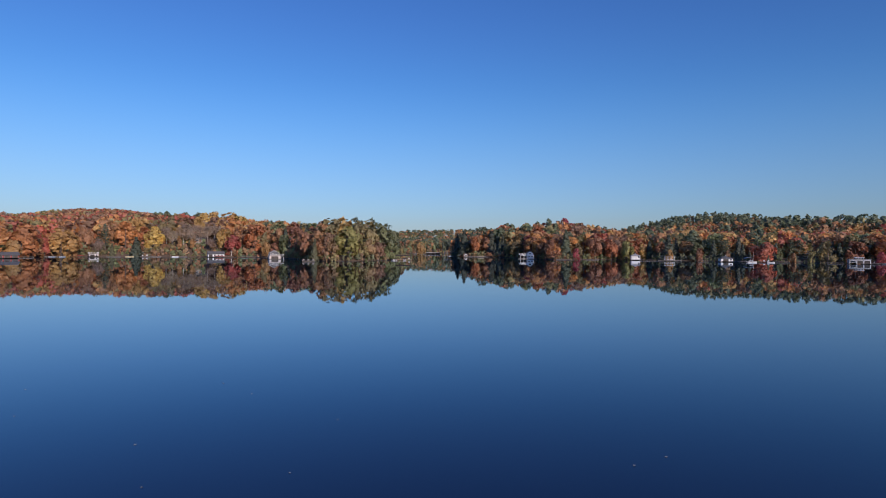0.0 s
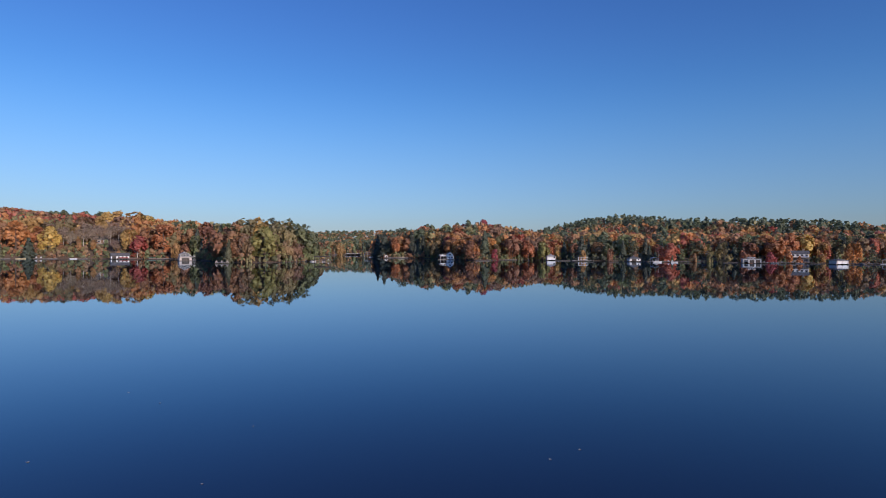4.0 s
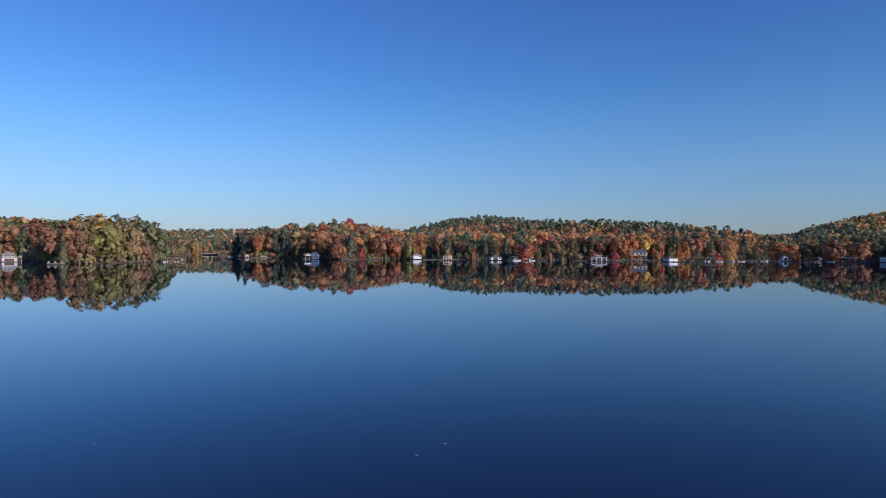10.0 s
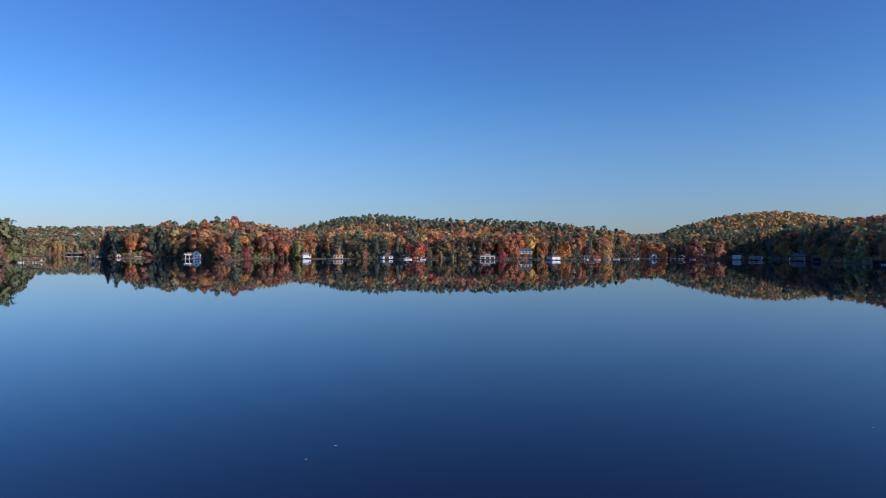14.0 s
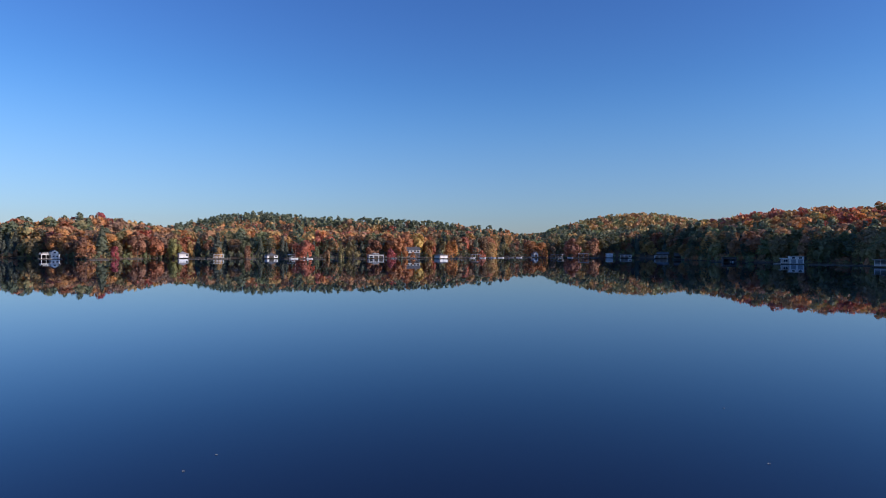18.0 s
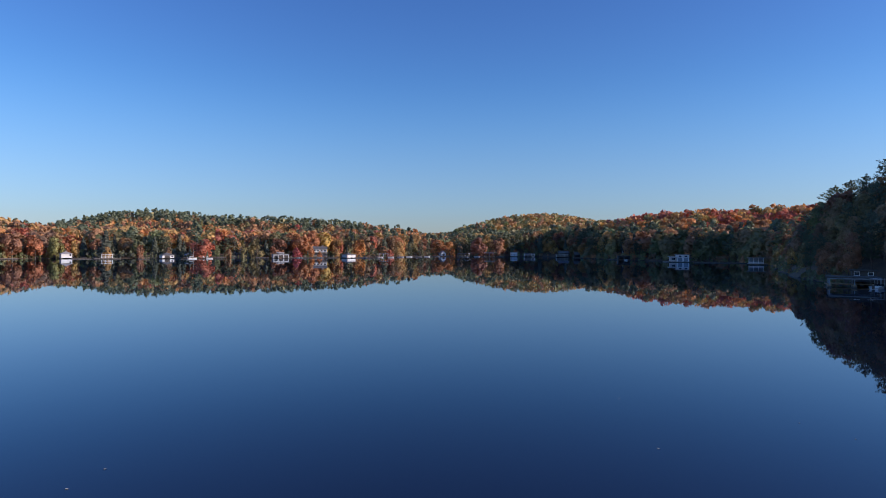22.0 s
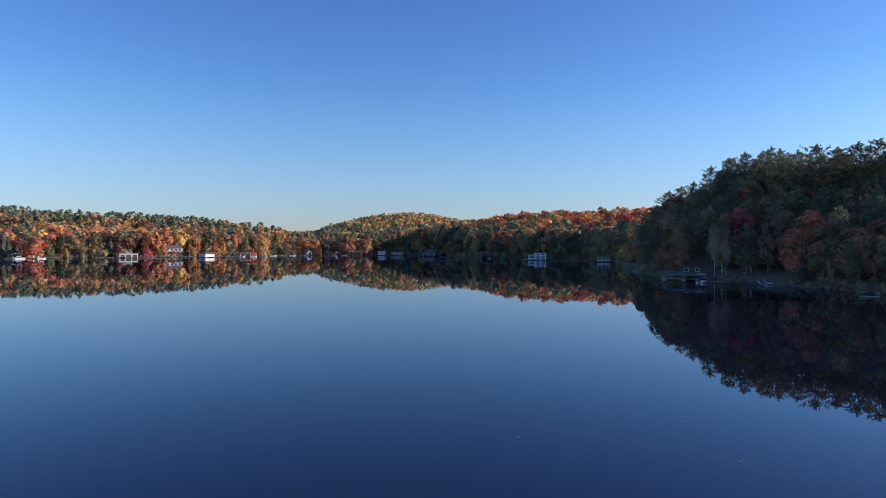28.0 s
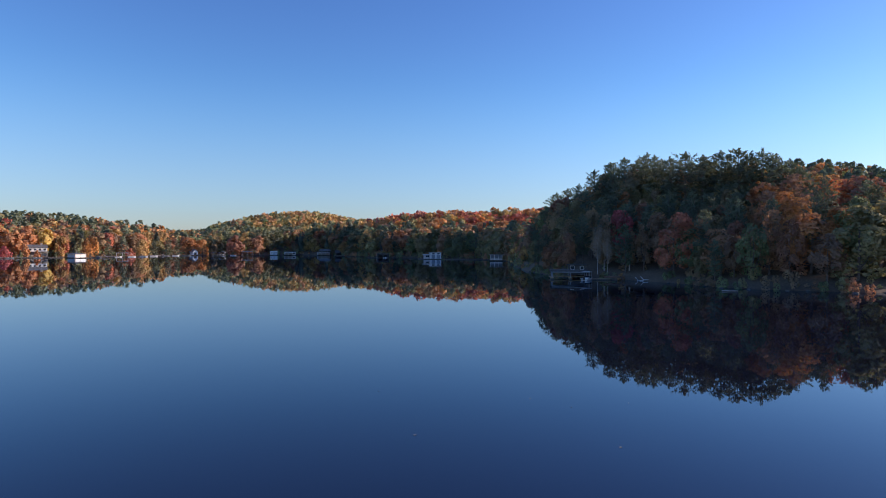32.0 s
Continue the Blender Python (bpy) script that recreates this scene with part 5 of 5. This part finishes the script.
# -- north shore --
boathouse(2.15, 470, 10, 2.2, 2.6, 1.9, "gable", CREAM, SHINGLE, [(-0.5, 0.5, 1.6)], "tiny pale shed at the water's edge", DARKSIDE, 0.6)
dock(3.1, 462, 4, 18, 1.7)
canoe(3.6, 464, 0, 0.7, YELLOWBOAT, "tan canoe lying upturned on the shore")


def island_boathouse(bearing, dist, turn):
    e = thing("boathouse", bearing, dist, turn, 0, "white boathouse with an open slip and a gabled loft", "boathouse")
    bm = bmesh.new()
    box(-6.2, 6.2, -4.4, 4.4, -1.4, 0.4, bm)
    part("crib", bm, POST, e)
    part("dock_apron", box(-7.6, 6.8, -5.4, -4.2, 0.2, 0.42), DECK, e)
    part("lower_wall", box(0.2, 5.4, -4.0, 4.0, 0.42, 3.3), WHITE, e)
    part("back_wall", box(-5.4, 0.2, 3.7, 4.0, 0.42, 3.3), DARKSIDE, e)
    for px in (-5.3, -2.6):
        part("post", box(px - 0.12, px + 0.12, -3.9, -3.66, 0.42, 3.3), WHITE, e)
    part("slip_beam", box(-5.5, 0.2, -4.0, -3.7, 2.9, 3.3), WHITE, e)
    part("loft_floor", box(-5.8, 5.8, -4.4, 4.4, 3.3, 3.55), WHITE, e)
    railing(e, -5.7, 1.0, -4.3, 0.5, 3.55, WHITE)
    part("loft_wall", box(0.4, 5.0, -2.4, 3.4, 3.55, 4.9), WHITE, e)
    part("loft_gable", prism([(0.4, 4.9), (5.0, 4.9), (2.7, 6.3)], -2.4, 3.4), WHITE, e)
    for sgn in (-1, 1):
        part("roof_slope", prism([(2.7, 6.32), (2.7 + sgn * 2.75, 4.65), (2.7 + sgn * 2.75, 4.8), (2.7, 6.47)], -2.9, 3.8), SHINGLE, e)
    part("porch_roof", box(-3.8, 0.2, -3.0, 3.4, 4.75, 4.92), LIGHTROOF, e)
    for px in (-3.6, -1.6):
        part("porch_post", box(px - 0.08, px + 0.08, -2.9, -2.74, 3.55, 4.75), WHITE, e)
    window(e, 1.7, -4.0, 1.5, 1.1, 0.9)
    window(e, 4.0, -4.0, 1.5, 1.1, 0.9)
    window(e, 2.7, -2.4, 4.0, 1.2, 1.0)
    return e


island_boathouse(7.85, 404, 10).scale = (0.9, 0.9, 0.9)
dock(13.9, 398, 8, 8, 1.4)
dock(11.3, 376, 0, 9, 1.3, 0.5)
boathouse(17.65, 402, 8, 5.3, 5.6, 2.7, "hip", WHITE, LIGHTROOF, [], "white square boathouse with a pale hipped roof", None, 1.5, windows=[("front", 1.8, 1.6, 0.9, 1.0)])
dock(19.0, 392, 0, 12, 1.5)


def pavilion_dock(bearing, dist, turn):
    dock(bearing, dist, turn, 13.0, 3.2, 0.55)
    e = thing("pergola", bearing, dist, turn, 0.55, "white open pergola with railings on a dock", "pergola")
    for px in (-2.6, -0.9, 0.9, 2.6):
        for py in (-1.3, 1.3):
            part("post", box(px - 0.07, px + 0.07, py - 0.07, py + 0.07, 0, 2.0), WHITE, e)
    for py in (-1.3, 1.3):
        part("beam", box(-2.9, 2.9, py - 0.07, py + 0.07, 2.0, 2.14), WHITE, e)
    for i in range(8):
        px = -2.8 + 0.8 * i
        part("rafter", box(px - 0.05, px + 0.05, -1.7, 1.7, 2.14, 2.26), WHITE, e)
    railing(e, -2.6, 2.6, -1.3, 1.3, 0, WHITE, 0.9, 1.1)
    return e


pavilion_dock(20.55, 382, 4)
boathouse(25.05, 384, 16, 6.4, 6.0, 1.95, "hip", WHITE, SHINGLE, [(-1.9, 0.7, 1.75)], "low white boathouse with one dark boat door under a hipped roof", DARKSIDE, 1.5, windows=[("right", -1.0, 1.0, 0.9, 0.7), ("right", 1.6, 1.0, 0.9, 0.7), ("front", 2.1, 1.0, 0.8, 0.7)])
dock(23.3, 386, 0, 6, 1.4)
dock(26.4, 380, 0, 9, 1.6)
boat_lift(26.8, 374, 10, 3.2, 6.0, 2.5, GREYSIDE)
motor_boat(26.8, 374, 90, 4.2, 0.2)


def sailboat(bearing, dist, turn):
    e = thing("sailboat", bearing, dist, turn, -0.1, "small white sailing dinghy with a bare mast", "sailboat")
    part("hull", hull_mesh(5.0, 1.7, 0.7), HULL, e)
    part("mast", rod((0.6, 0, 0.3), (0.6, 0, 6.2), 0.06, 7, None, 0.04), STEEL, e)
    part("boom", rod((0.6, 0, 1.3), (-1.9, 0, 1.35), 0.05, 6), STEEL, e)
    part("furled_sail", rod((0.4, 0, 1.45), (-1.8, 0, 1.5), 0.11, 7), CANVAS, e)
    return e


sailboat(27.1, 372, 25)
dock(27.6, 378, 0, 12, 1.6)
deck_chair(28.0, 378.4, 15, 0.55)
deck_chair(28.3, 378.4, -15, 0.55)
motor_boat(28.5, 373, 15, 3.9)
dock(29.2, 384, -6, 9, 1.4)
canoe(30.3, 402, 10, 0.8)
dock(31.7, 402, 0, 8, 1.4)
cottage(30.6, 432, 0, 8, 7, 3.2, 2.2, DARKSIDE, SHINGLE, "dark cottage hidden among the trees", wins=3)


def long_boathouse(bearing, dist, turn):
    e = thing("boathouse", bearing, dist, turn, 0, "grey three-slip boathouse with white trim and a raised clerestory", "boathouse")
    w, d, h = 12.4, 8.5, 3.1
    bays = [(-5.6, -2.4, 2.5), (-1.6, 1.6, 2.5), (2.4, 5.6, 2.5)]
    for px in (-6.2, -2.0, 2.0, 6.2):
        part("crib", box(px - 0.4, px + 0.4, -d / 2, d / 2, -1.4, 0.417), POST, e)
    walls(e, w, d, 0.42, h, GREYSIDE, bays)
    slip_doors(e, bays[1:], -d / 2 + 0.06, 0.3, DARKSIDE)
    for a, b, top in bays:
        part("bay_trim", bay_trim(a, b, top, 0.42, 0.25, -d / 2), WHITE, e)
    window(e, -4.0, -d / 2 + 0.1, 1.1, 2.4, 1.2)
    flat_roof(e, w, d, h, LIGHTROOF, 0.4, 0.28)
    part("clerestory_wall", box(-2.4, 2.4, -2.6, 2.6, h + 0.28, h + 1.2), GREYSIDE, e)
    for px in (-1.5, 0.0, 1.5):
        window(e, px, -2.6, h + 0.45, 1.0, 0.55)
    part("clerestory_roof", box(-2.9, 2.9, -3.1, 3.1, h + 1.2, h + 1.42, None, 0.05), WHITE, e)
    return e


long_boathouse(34.55, 386, 8).scale = (0.86, 0.86, 0.86)
dock(33.0, 383, -4, 7.5, 1.8)
cottage(38.05, 412, 6, 9.0, 6, 3.0, 1.5, WHITE, SHINGLE, "long white cottage under autumn trees", wins=4, z=3.6)
dock(36.0, 390, 0, 8, 1.5)
dock(37.6, 396, 0, 8, 1.4)
boathouse(40.75, 384, 30, 6.0, 7.0, 2.2, "hip", CREAM, SHINGLE, [(-2.4, -0.2, 1.9), (0.3, 2.4, 1.9)], "low cream boathouse with two white boat doors", WHITE, 0.8)
dock(39.3, 392, 0, 7, 1.5)
dock(41.9, 388, 0, 9, 1.6)
open_port(44.0, 408, 0, 6.0, 5.0, 2.6, WHITE, SHINGLE, 2, "small white open boat port among docks")
motor_boat(43.7, 403, 20, 4.2)
motor_boat(44.7, 404, 5, 4.2, canopy=BLUECANVAS, label="white motor boat with a navy canopy")
dock(44.6, 410, 0, 10, 1.5)
dock(46.2, 426, 0, 9, 1.5)
motor_boat(46.4, 420, 8, 4.4)
dock(47.5, 440, 0, 12, 1.5)
motor_boat(48.1, 436, 4, 4.2)
dock(48.8, 446, 0, 14, 1.6)
boathouse(49.55, 458, 28, 3.8, 4.0, 2.5, "gable", WHITE, LIGHTROOF, [(-0.8, 0.8, 2.0)], "little white gabled boathouse with a dark doorway", DARKSIDE, 1.6)
dock(50.2, 448, 0, 9, 1.6)

for b_, d_, l_, w_ in ((35.4, 388, 5, 2.4), (36.7, 391, 6, 2.0), (38.6, 393, 7, 2.2), (42.6, 392, 6, 2.0), (43.3, 398, 7, 2.2), (45.4, 414, 8, 2.0), (47.0, 430, 9, 2.2), (48.3, 440, 10, 2.2)):
    dock(b_, d_, rng.uniform(-8, 8), l_, w_)
for b_, d_, l_ in ((36.3, 387, 4.0), (38.1, 390, 4.4), (42.2, 388, 4.2), (45.6, 411, 4.6), (47.3, 428, 4.2), (49.0, 440, 4.4)):
    motor_boat(b_, d_, rng.uniform(-20, 20), l_, -0.2, SLATESIDE if l_ < 4.5 else HULL, label="low dark grey motor boat moored among the docks" if l_ < 4.5 else "white open motor boat moored at the dock")
for b_, d_ in ((35.5, 388), (36.8, 391), (38.7, 393), (42.7, 392), (45.5, 414), (47.1, 430), (48.4, 440)):
    deck_chair(b_, d_, rng.uniform(-30, 30), 0.55, DECK, "grey wooden deck chair on the dock")
    deck_chair(b_ - 0.2, d_, rng.uniform(-30, 30), 0.55, BROWNSIDE, "brown slatted deck chair on the dock")

# -- the shaded east shore --
boat_lift(51.3, 446, 10, 3.4, 6.0, 2.1, SLATESIDE, "boat lift with a dark canopy over the water")
boat_lift(51.9, 444, -6, 3.4, 6.0, 2.3, HULL, "boat lift with a white canopy over the water")
motor_boat(51.9, 444, 80, 4.6, 0.2)
dock(51.0, 450, 0, 12, 1.6)
dock(53.0, 444, 0, 8, 1.5)
motor_boat(52.8, 440, 10, 4.2)
open_port(54.0, 436, 0, 6.6, 6.0, 3.0, GREYSIDE, GREYSIDE, 2, "grey open boat port with a flat roof")
dock(55.0, 442, 0, 6, 1.5)
boathouse(56.3, 455, 4, 4.8, 5.5, 2.9, "flat", WHITE, WHITE, [(-1.9, -0.2, 2.1), (0.3, 2.0, 2.1)], "square white boathouse with two pale doors", CANVAS)
boathouse(57.75, 448, 2, 7.8, 6.5, 2.5, "flat", CREAM, SHINGLE, [(-3.5, -1.4, 2.0), (-0.9, 1.2, 2.0)], "pale boathouse with two open slips and white doors", None, windows=[("front", 2.5, 1.0, 1.4, 0.9)])
boathouse(60.75, 430, 4, 8.0, 6.5, 2.2, "flat", CREAM, LIGHTROOF, [(-3.7, -1.5, 1.9), (-1.0, 1.2, 1.9), (1.6, 3.7, 1.9)], "three-slip boathouse with a low flat roof", None)
cottage(60.9, 452, 0, 7, 5, 2.8, 1.2, DARKSIDE, SHINGLE, "dark cottage behind the low boathouse", z=0.9, chimney=False)
boathouse(62.6, 418, 0, 10.5, 7.0, 2.2, "gable", DARKSIDE, DARKSIDE, [(-4.6, -1.2, 1.8), (1.2, 4.6, 1.8)], "dark low boathouse with a broad gabled roof", None, 1.6, along="x")
dock(62.7, 408, 0, 14, 1.8)
dock(64.6, 396, 0, 8, 1.5)
boathouse(66.25, 352, 4, 6.6, 6.5, 2.3, "flat", DARKSIDE, DARKSIDE, [(-2.7, -0.3, 1.8), (0.4, 2.7, 1.8)], "dark boathouse with two open slips in the shade")
motor_boat(66.5, 349, 80, 3.6)
cottage(66.6, 384, 0, 7, 6, 3.6, 1.8, DARKSIDE, SHINGLE, "dark cottage above the shaded shore")
dock(65.3, 352, 0, 7, 1.6)


def stepped_boathouse(bearing, dist, turn):
    e = thing("boathouse", bearing, dist, turn, 0, "white boathouse with a stepped flat roof and a side deck", "boathouse")
    bm = bmesh.new()
    box(-5.4, 5.2, -3.8, 3.8, -1.4, 0.4, bm)
    part("crib", bm, POST, e)
    part("main_wall", box(-1.6, 4.9, -3.4, 3.4, 0.4, 4.1), WHITE, e)
    part("main_roof", box(-2.2, 5.4, -4.0, 4.0, 4.1, 4.32, None, 0.05), LIGHTROOF, e)
    part("wing_wall", box(-4.9, -1.6, -2.6, 3.4, 0.4, 2.9), CREAM, e)
    part("wing_roof", box(-5.9, -1.62, -4.2, 3.8, 2.9, 3.08, None, 0.04), WHITE, e)
    for px in (-5.6, -3.6):
        part("wing_post", box(px - 0.09, px + 0.09, -4.0, -3.82, 0.4, 2.9), WHITE, e)
    for px in (0.2, 3.2):
        bm = bmesh.new()
        box(px - 1.05, px + 1.05, -3.47, -3.4, 0.45, 2.6, bm)
        part("door", bm, GREYSIDE, e)
    window(e, -3.3, -2.6, 1.3, 1.8, 1.1)
    window(e, 0.2, -3.4, 3.0, 1.4, 0.7)
    window(e, 3.2, -3.4, 3.0, 1.4, 0.7)
    window(e, -1.6, 0.0, 3.2, 1.2, 0.6, "left")
    part("side_deck", box(-8.6, -5.4, -3.6, 1.5, 0.15, 0.38), DECK, e)
    for px in (-8.3, -6.2):
        part("pile", rod((px, -3.3, -1.5), (px, -3.3, 0.15), 0.12), POST, e)
    return e


stepped_boathouse(70.95, 318, 6).scale = (0.98, 0.98, 0.98)
dock(74.2, 306, -6, 22, 1.2, 0.3, POST, "long dark low dock along the shaded bank")


def dock_pavilion(bearing, dist, turn):
    dock(bearing + 0.35, dist, turn, 10.5, 4.6, 0.5)
    e = thing("pavilion", bearing, dist, turn, 0.5, "open white pavilion with a flat roof on a dock", "pavilion")
    for px in (-2.7, -0.9, 0.9, 2.7):
        for py in (-1.8, 1.8):
            part("post", box(px - 0.1, px + 0.1, py - 0.1, py + 0.1, 0, 2.3), WHITE, e)
    part("half_wall", box(-2.7, 2.7, 1.72, 1.88, 0, 2.3), GREYSIDE, e)
    part("half_wall", box(-2.6, 2.6, -1.86, -1.76, 0, 0.75), CREAM, e)
    part("roof", box(-3.5, 3.5, -2.5, 2.5, 2.3, 2.55, None, 0.05), LIGHTROOF, e)
    part("table", box(-0.7, 0.7, -0.4, 0.4, 0.7, 0.76), DECK, e)
    return e


dock_pavilion(77.0, 288, 0)

# -- below the near hillside --
open_port(83.8, 150, 4, 8.6, 6.0, 1.95, GREYSIDE, DARKSIDE, 2, "dark boat port with grey posts and a flat deck roof")
boathouse(84.45, 158, 4, 4.4, 4.0, 2.9, "flat", DARKSIDE, DARKSIDE, [], "dark cabin with two pale windows behind the boat port", None, windows=[("front", -1.3, 2.0, 0.9, 0.7), ("front", 1.1, 2.0, 0.8, 0.7)], plinth=0.6, z=0.2, name="cabin", category="cabin")
motor_boat(85.4, 146, 70, 4.4, canopy=CANVAS, label="white motor boat with a pale canopy beside the port")
dock(86.7, 147, 4, 4.5, 0.9, 0.35, NEWDECK, "tan wooden dock leading from the boat port")


def lounger(bearing, dist, turn, z):
    e = thing("sun_lounger", bearing, dist, turn, z, "white sun lounger with a raised back on the bank", "lounger", "sun loungers on the bank")
    for sx in (-0.28, 0.28):
        for sy in (-0.8, 0.15):
            part("leg", box(sx - 0.03, sx + 0.03, sy - 0.03, sy + 0.03, 0, 0.3), WHITE, e)
        part("side_rail", box(sx - 0.03, sx + 0.03, -0.95, 0.35, 0.3, 0.36), WHITE, e)
    for i in range(8):
        part("seat_slat", box(-0.31, 0.31, -0.93 + i * 0.155, -0.81 + i * 0.155, 0.362, 0.385), WHITE, e)
    for i in range(6):
        o = part("back_slat", box(-0.31, 0.31, 0.02 + i * 0.15, 0.14 + i * 0.15, 0, 0.025), WHITE, e)
        o.matrix_local = pose(0, 0.3, 0.37, 48, 0, 0)
    return e


for b_ in (89.95, 90.4):
    lounger(b_, 146, 75, float(height(np.array([at(b_, 146)]))[0]) - 0.02)
cottage(89.6, 166, 10, 8, 6, 3.2, 1.8, DARKSIDE, SHINGLE, "dark cottage in the shade behind the bank", chimney=False)
dock(97.35, 118, 0, 2.6, 0.9, 0.2, DECK, "small grey floating swim raft")
canoe(87.6, 146, 40, 0.6, BROWNSIDE, "brown canoe lying upturned on the bank")

# -- rocks and undergrowth along the water's edge --
rocks_v, rocks_f, nrock = [], [], 0
ico = bmesh.new()
bmesh.ops.create_icosphere(ico, subdivisions=1, radius=1.0)
iv = np.array([v.co[:] for v in ico.verts])
ifc = np.array([[v.index for v in f.verts] for f in ico.faces])
ico.free()
edge_pts, edge_n = [], []
ring = SHORE
for a, b in zip(ring, np.roll(ring, -1, 0)):
    l = np.hypot(*(b - a))
    k = max(1, int(l / 1.25))
    for i in range(k):
        edge_pts.append(a + (b - a) * (i + rng.random()) / k)
        edge_n.append(np.array([a[1] - b[1], b[0] - a[0]]) / (l + 1e-9))
edge_pts, edge_n = np.array(edge_pts), np.array(edge_n)
eb = np.degrees(np.arctan2(edge_pts[:, 0], edge_pts[:, 1]))
ok = (eb > -42) & (eb < 120)
edge_pts, edge_n = edge_pts[ok], edge_n[ok]
for p in edge_pts:
    if rng.random() < 0.6:
        continue
    r = rng.uniform(0.15, 0.5) ** 1.2
    v = iv * (1 + rng.normal(0, 0.14, (len(iv), 1))) * np.array([r * rng.uniform(0.8, 1.5), r * rng.uniform(0.8, 1.5), r * 0.7])
    q = p + rng.normal(0, 0.7, 2)
    rocks_v.append(v + np.array([q[0], q[1], r * 0.1]))
    rocks_f.append(ifc + nrock)
    nrock += len(iv)
rocks = new("shore_rocks", mesh_of("shore_rocks", np.concatenate(rocks_v), np.concatenate(rocks_f), [ROCK]))
tagged(rocks, "grey granite stones scattered along the waterline", "rocks", kind="stuff")

under = {}
west, west_n = edge_pts[edge_pts[:, 0] < -95], edge_n[edge_pts[:, 0] < -95]
near_edge = np.hypot(edge_pts[:, 0], edge_pts[:, 1]) < 230
bush_at = np.concatenate([edge_pts[near_edge] + edge_n[near_edge] * rng.uniform(0.2, 1.2, (near_edge.sum(), 1)), edge_pts + edge_n * rng.uniform(0.5, 3.0, (len(edge_pts), 1)), edge_pts + edge_n * rng.uniform(2.5, 9.0, (len(edge_pts), 1)), np.repeat(west, 2, 0) + np.repeat(west_n, 2, 0) * rng.uniform(5.0, 24.0, (2 * len(west), 1))])
bush_at = bush_at[inland(bush_at) > 0.15]
for q in bush_at:
    if rng.random() < 0.42 or any((q[0] - kx) ** 2 + (q[1] - ky) ** 2 < kr * kr * 0.8 for kx, ky, kr in CLEAR):
        continue
    if q[0] > 95 and math.hypot(*q) < 230 and rng.random() < (0.45 if q[1] > -2 else 0.2):
        continue
    # only dark greens on this bank: shade at the trees' feet put into bush colour
    if 0.33 < q[0] / max(q[1], 1.0) < 0.66 and q[1] > 0:
        under.setdefault(("cedar", "spruce", "green")[int(rng.integers(0, 3))], []).append(q)
        continue
    under.setdefault(("olive", "rust", "brown", "green", "cedar", "gold")[int(rng.choice(6, p=[0.24, 0.15, 0.2, 0.2, 0.19, 0.02]))], []).append(q)
for colour, where in under.items():
    where = np.array(where)
    zs = height(where)
    vs, fs, n = [], [], 0
    for (x, y), z in zip(where, zs):
        cv, cf = proto("shrub", "bush" if math.hypot(x, y) > 230 else "half")[int(rng.integers(0, 3))][1]
        k = rng.uniform(0.09, 0.27) * (0.62 if math.hypot(x, y) < 230 else 1.2 if x < -95 else 1.0)
        v = cv * np.array([k, k, k * rng.uniform(0.7, 1.2)]) + np.array([x, y, z - 0.1])
        vs.append(v)
        fs.append(np.arange(len(v)).reshape(-1, 4) + n)
        n += len(v)
    u = new("undergrowth", mesh_of("undergrowth", np.concatenate(vs), np.concatenate(fs), [LEAF[colour]]))
    tagged(u, f"low {WORDS[colour]} bushes along the water's edge", "bushes", kind="stuff")

# -- fallen leaves floating on the water --
LEAFLET = surface("pale_fallen_leaf", (0.46, 0.43, 0.37), (0.36, 0.33, 0.28), 8.0, 0.7, 0.0, 20.0, 0, 0.1, 0.2)
lb = bmesh.new()
outline = [(0.0, -0.075), (0.028, -0.035), (0.06, -0.03), (0.04, 0.0), (0.055, 0.035), (0.02, 0.035), (0.0, 0.08), (-0.02, 0.035), (-0.055, 0.035), (-0.04, 0.0), (-0.06, -0.03), (-0.028, -0.035)]
lo = [lb.verts.new((x, y, 0.004 + 6 * (x * x + y * y) * 0.4)) for x, y in outline]
hi = [lb.verts.new((x, y, 0.007 + 6 * (x * x + y * y) * 0.4)) for x, y in outline]
mid0, mid1 = lb.verts.new((0, 0, 0.004)), lb.verts.new((0, 0, 0.007))
for i in range(12):
    j = (i + 1) % 12
    lb.faces.new((mid0, lo[j], lo[i]))
    lb.faces.new((mid1, hi[i], hi[j]))
    lb.faces.new((lo[i], lo[j], hi[j], hi[i]))
leaf_me = bpy.data.meshes.new("floating_leaf")
lb.to_mesh(leaf_me)
lb.free()
leaf_me.materials.append(LEAFLET)
for b_, r_ in LEAVES:
    o = new("floating_leaf", leaf_me)
    x, y = at(b_, r_)
    o.matrix_world = pose(x, y, 0.003, 0, 0, rng.uniform(0, 360)) @ Matrix.Scale(rng.uniform(0.6, 1.05), 4)
    tagged(o, "pale fallen leaf floating on the still water", "leaf", "fallen leaves on the lake")
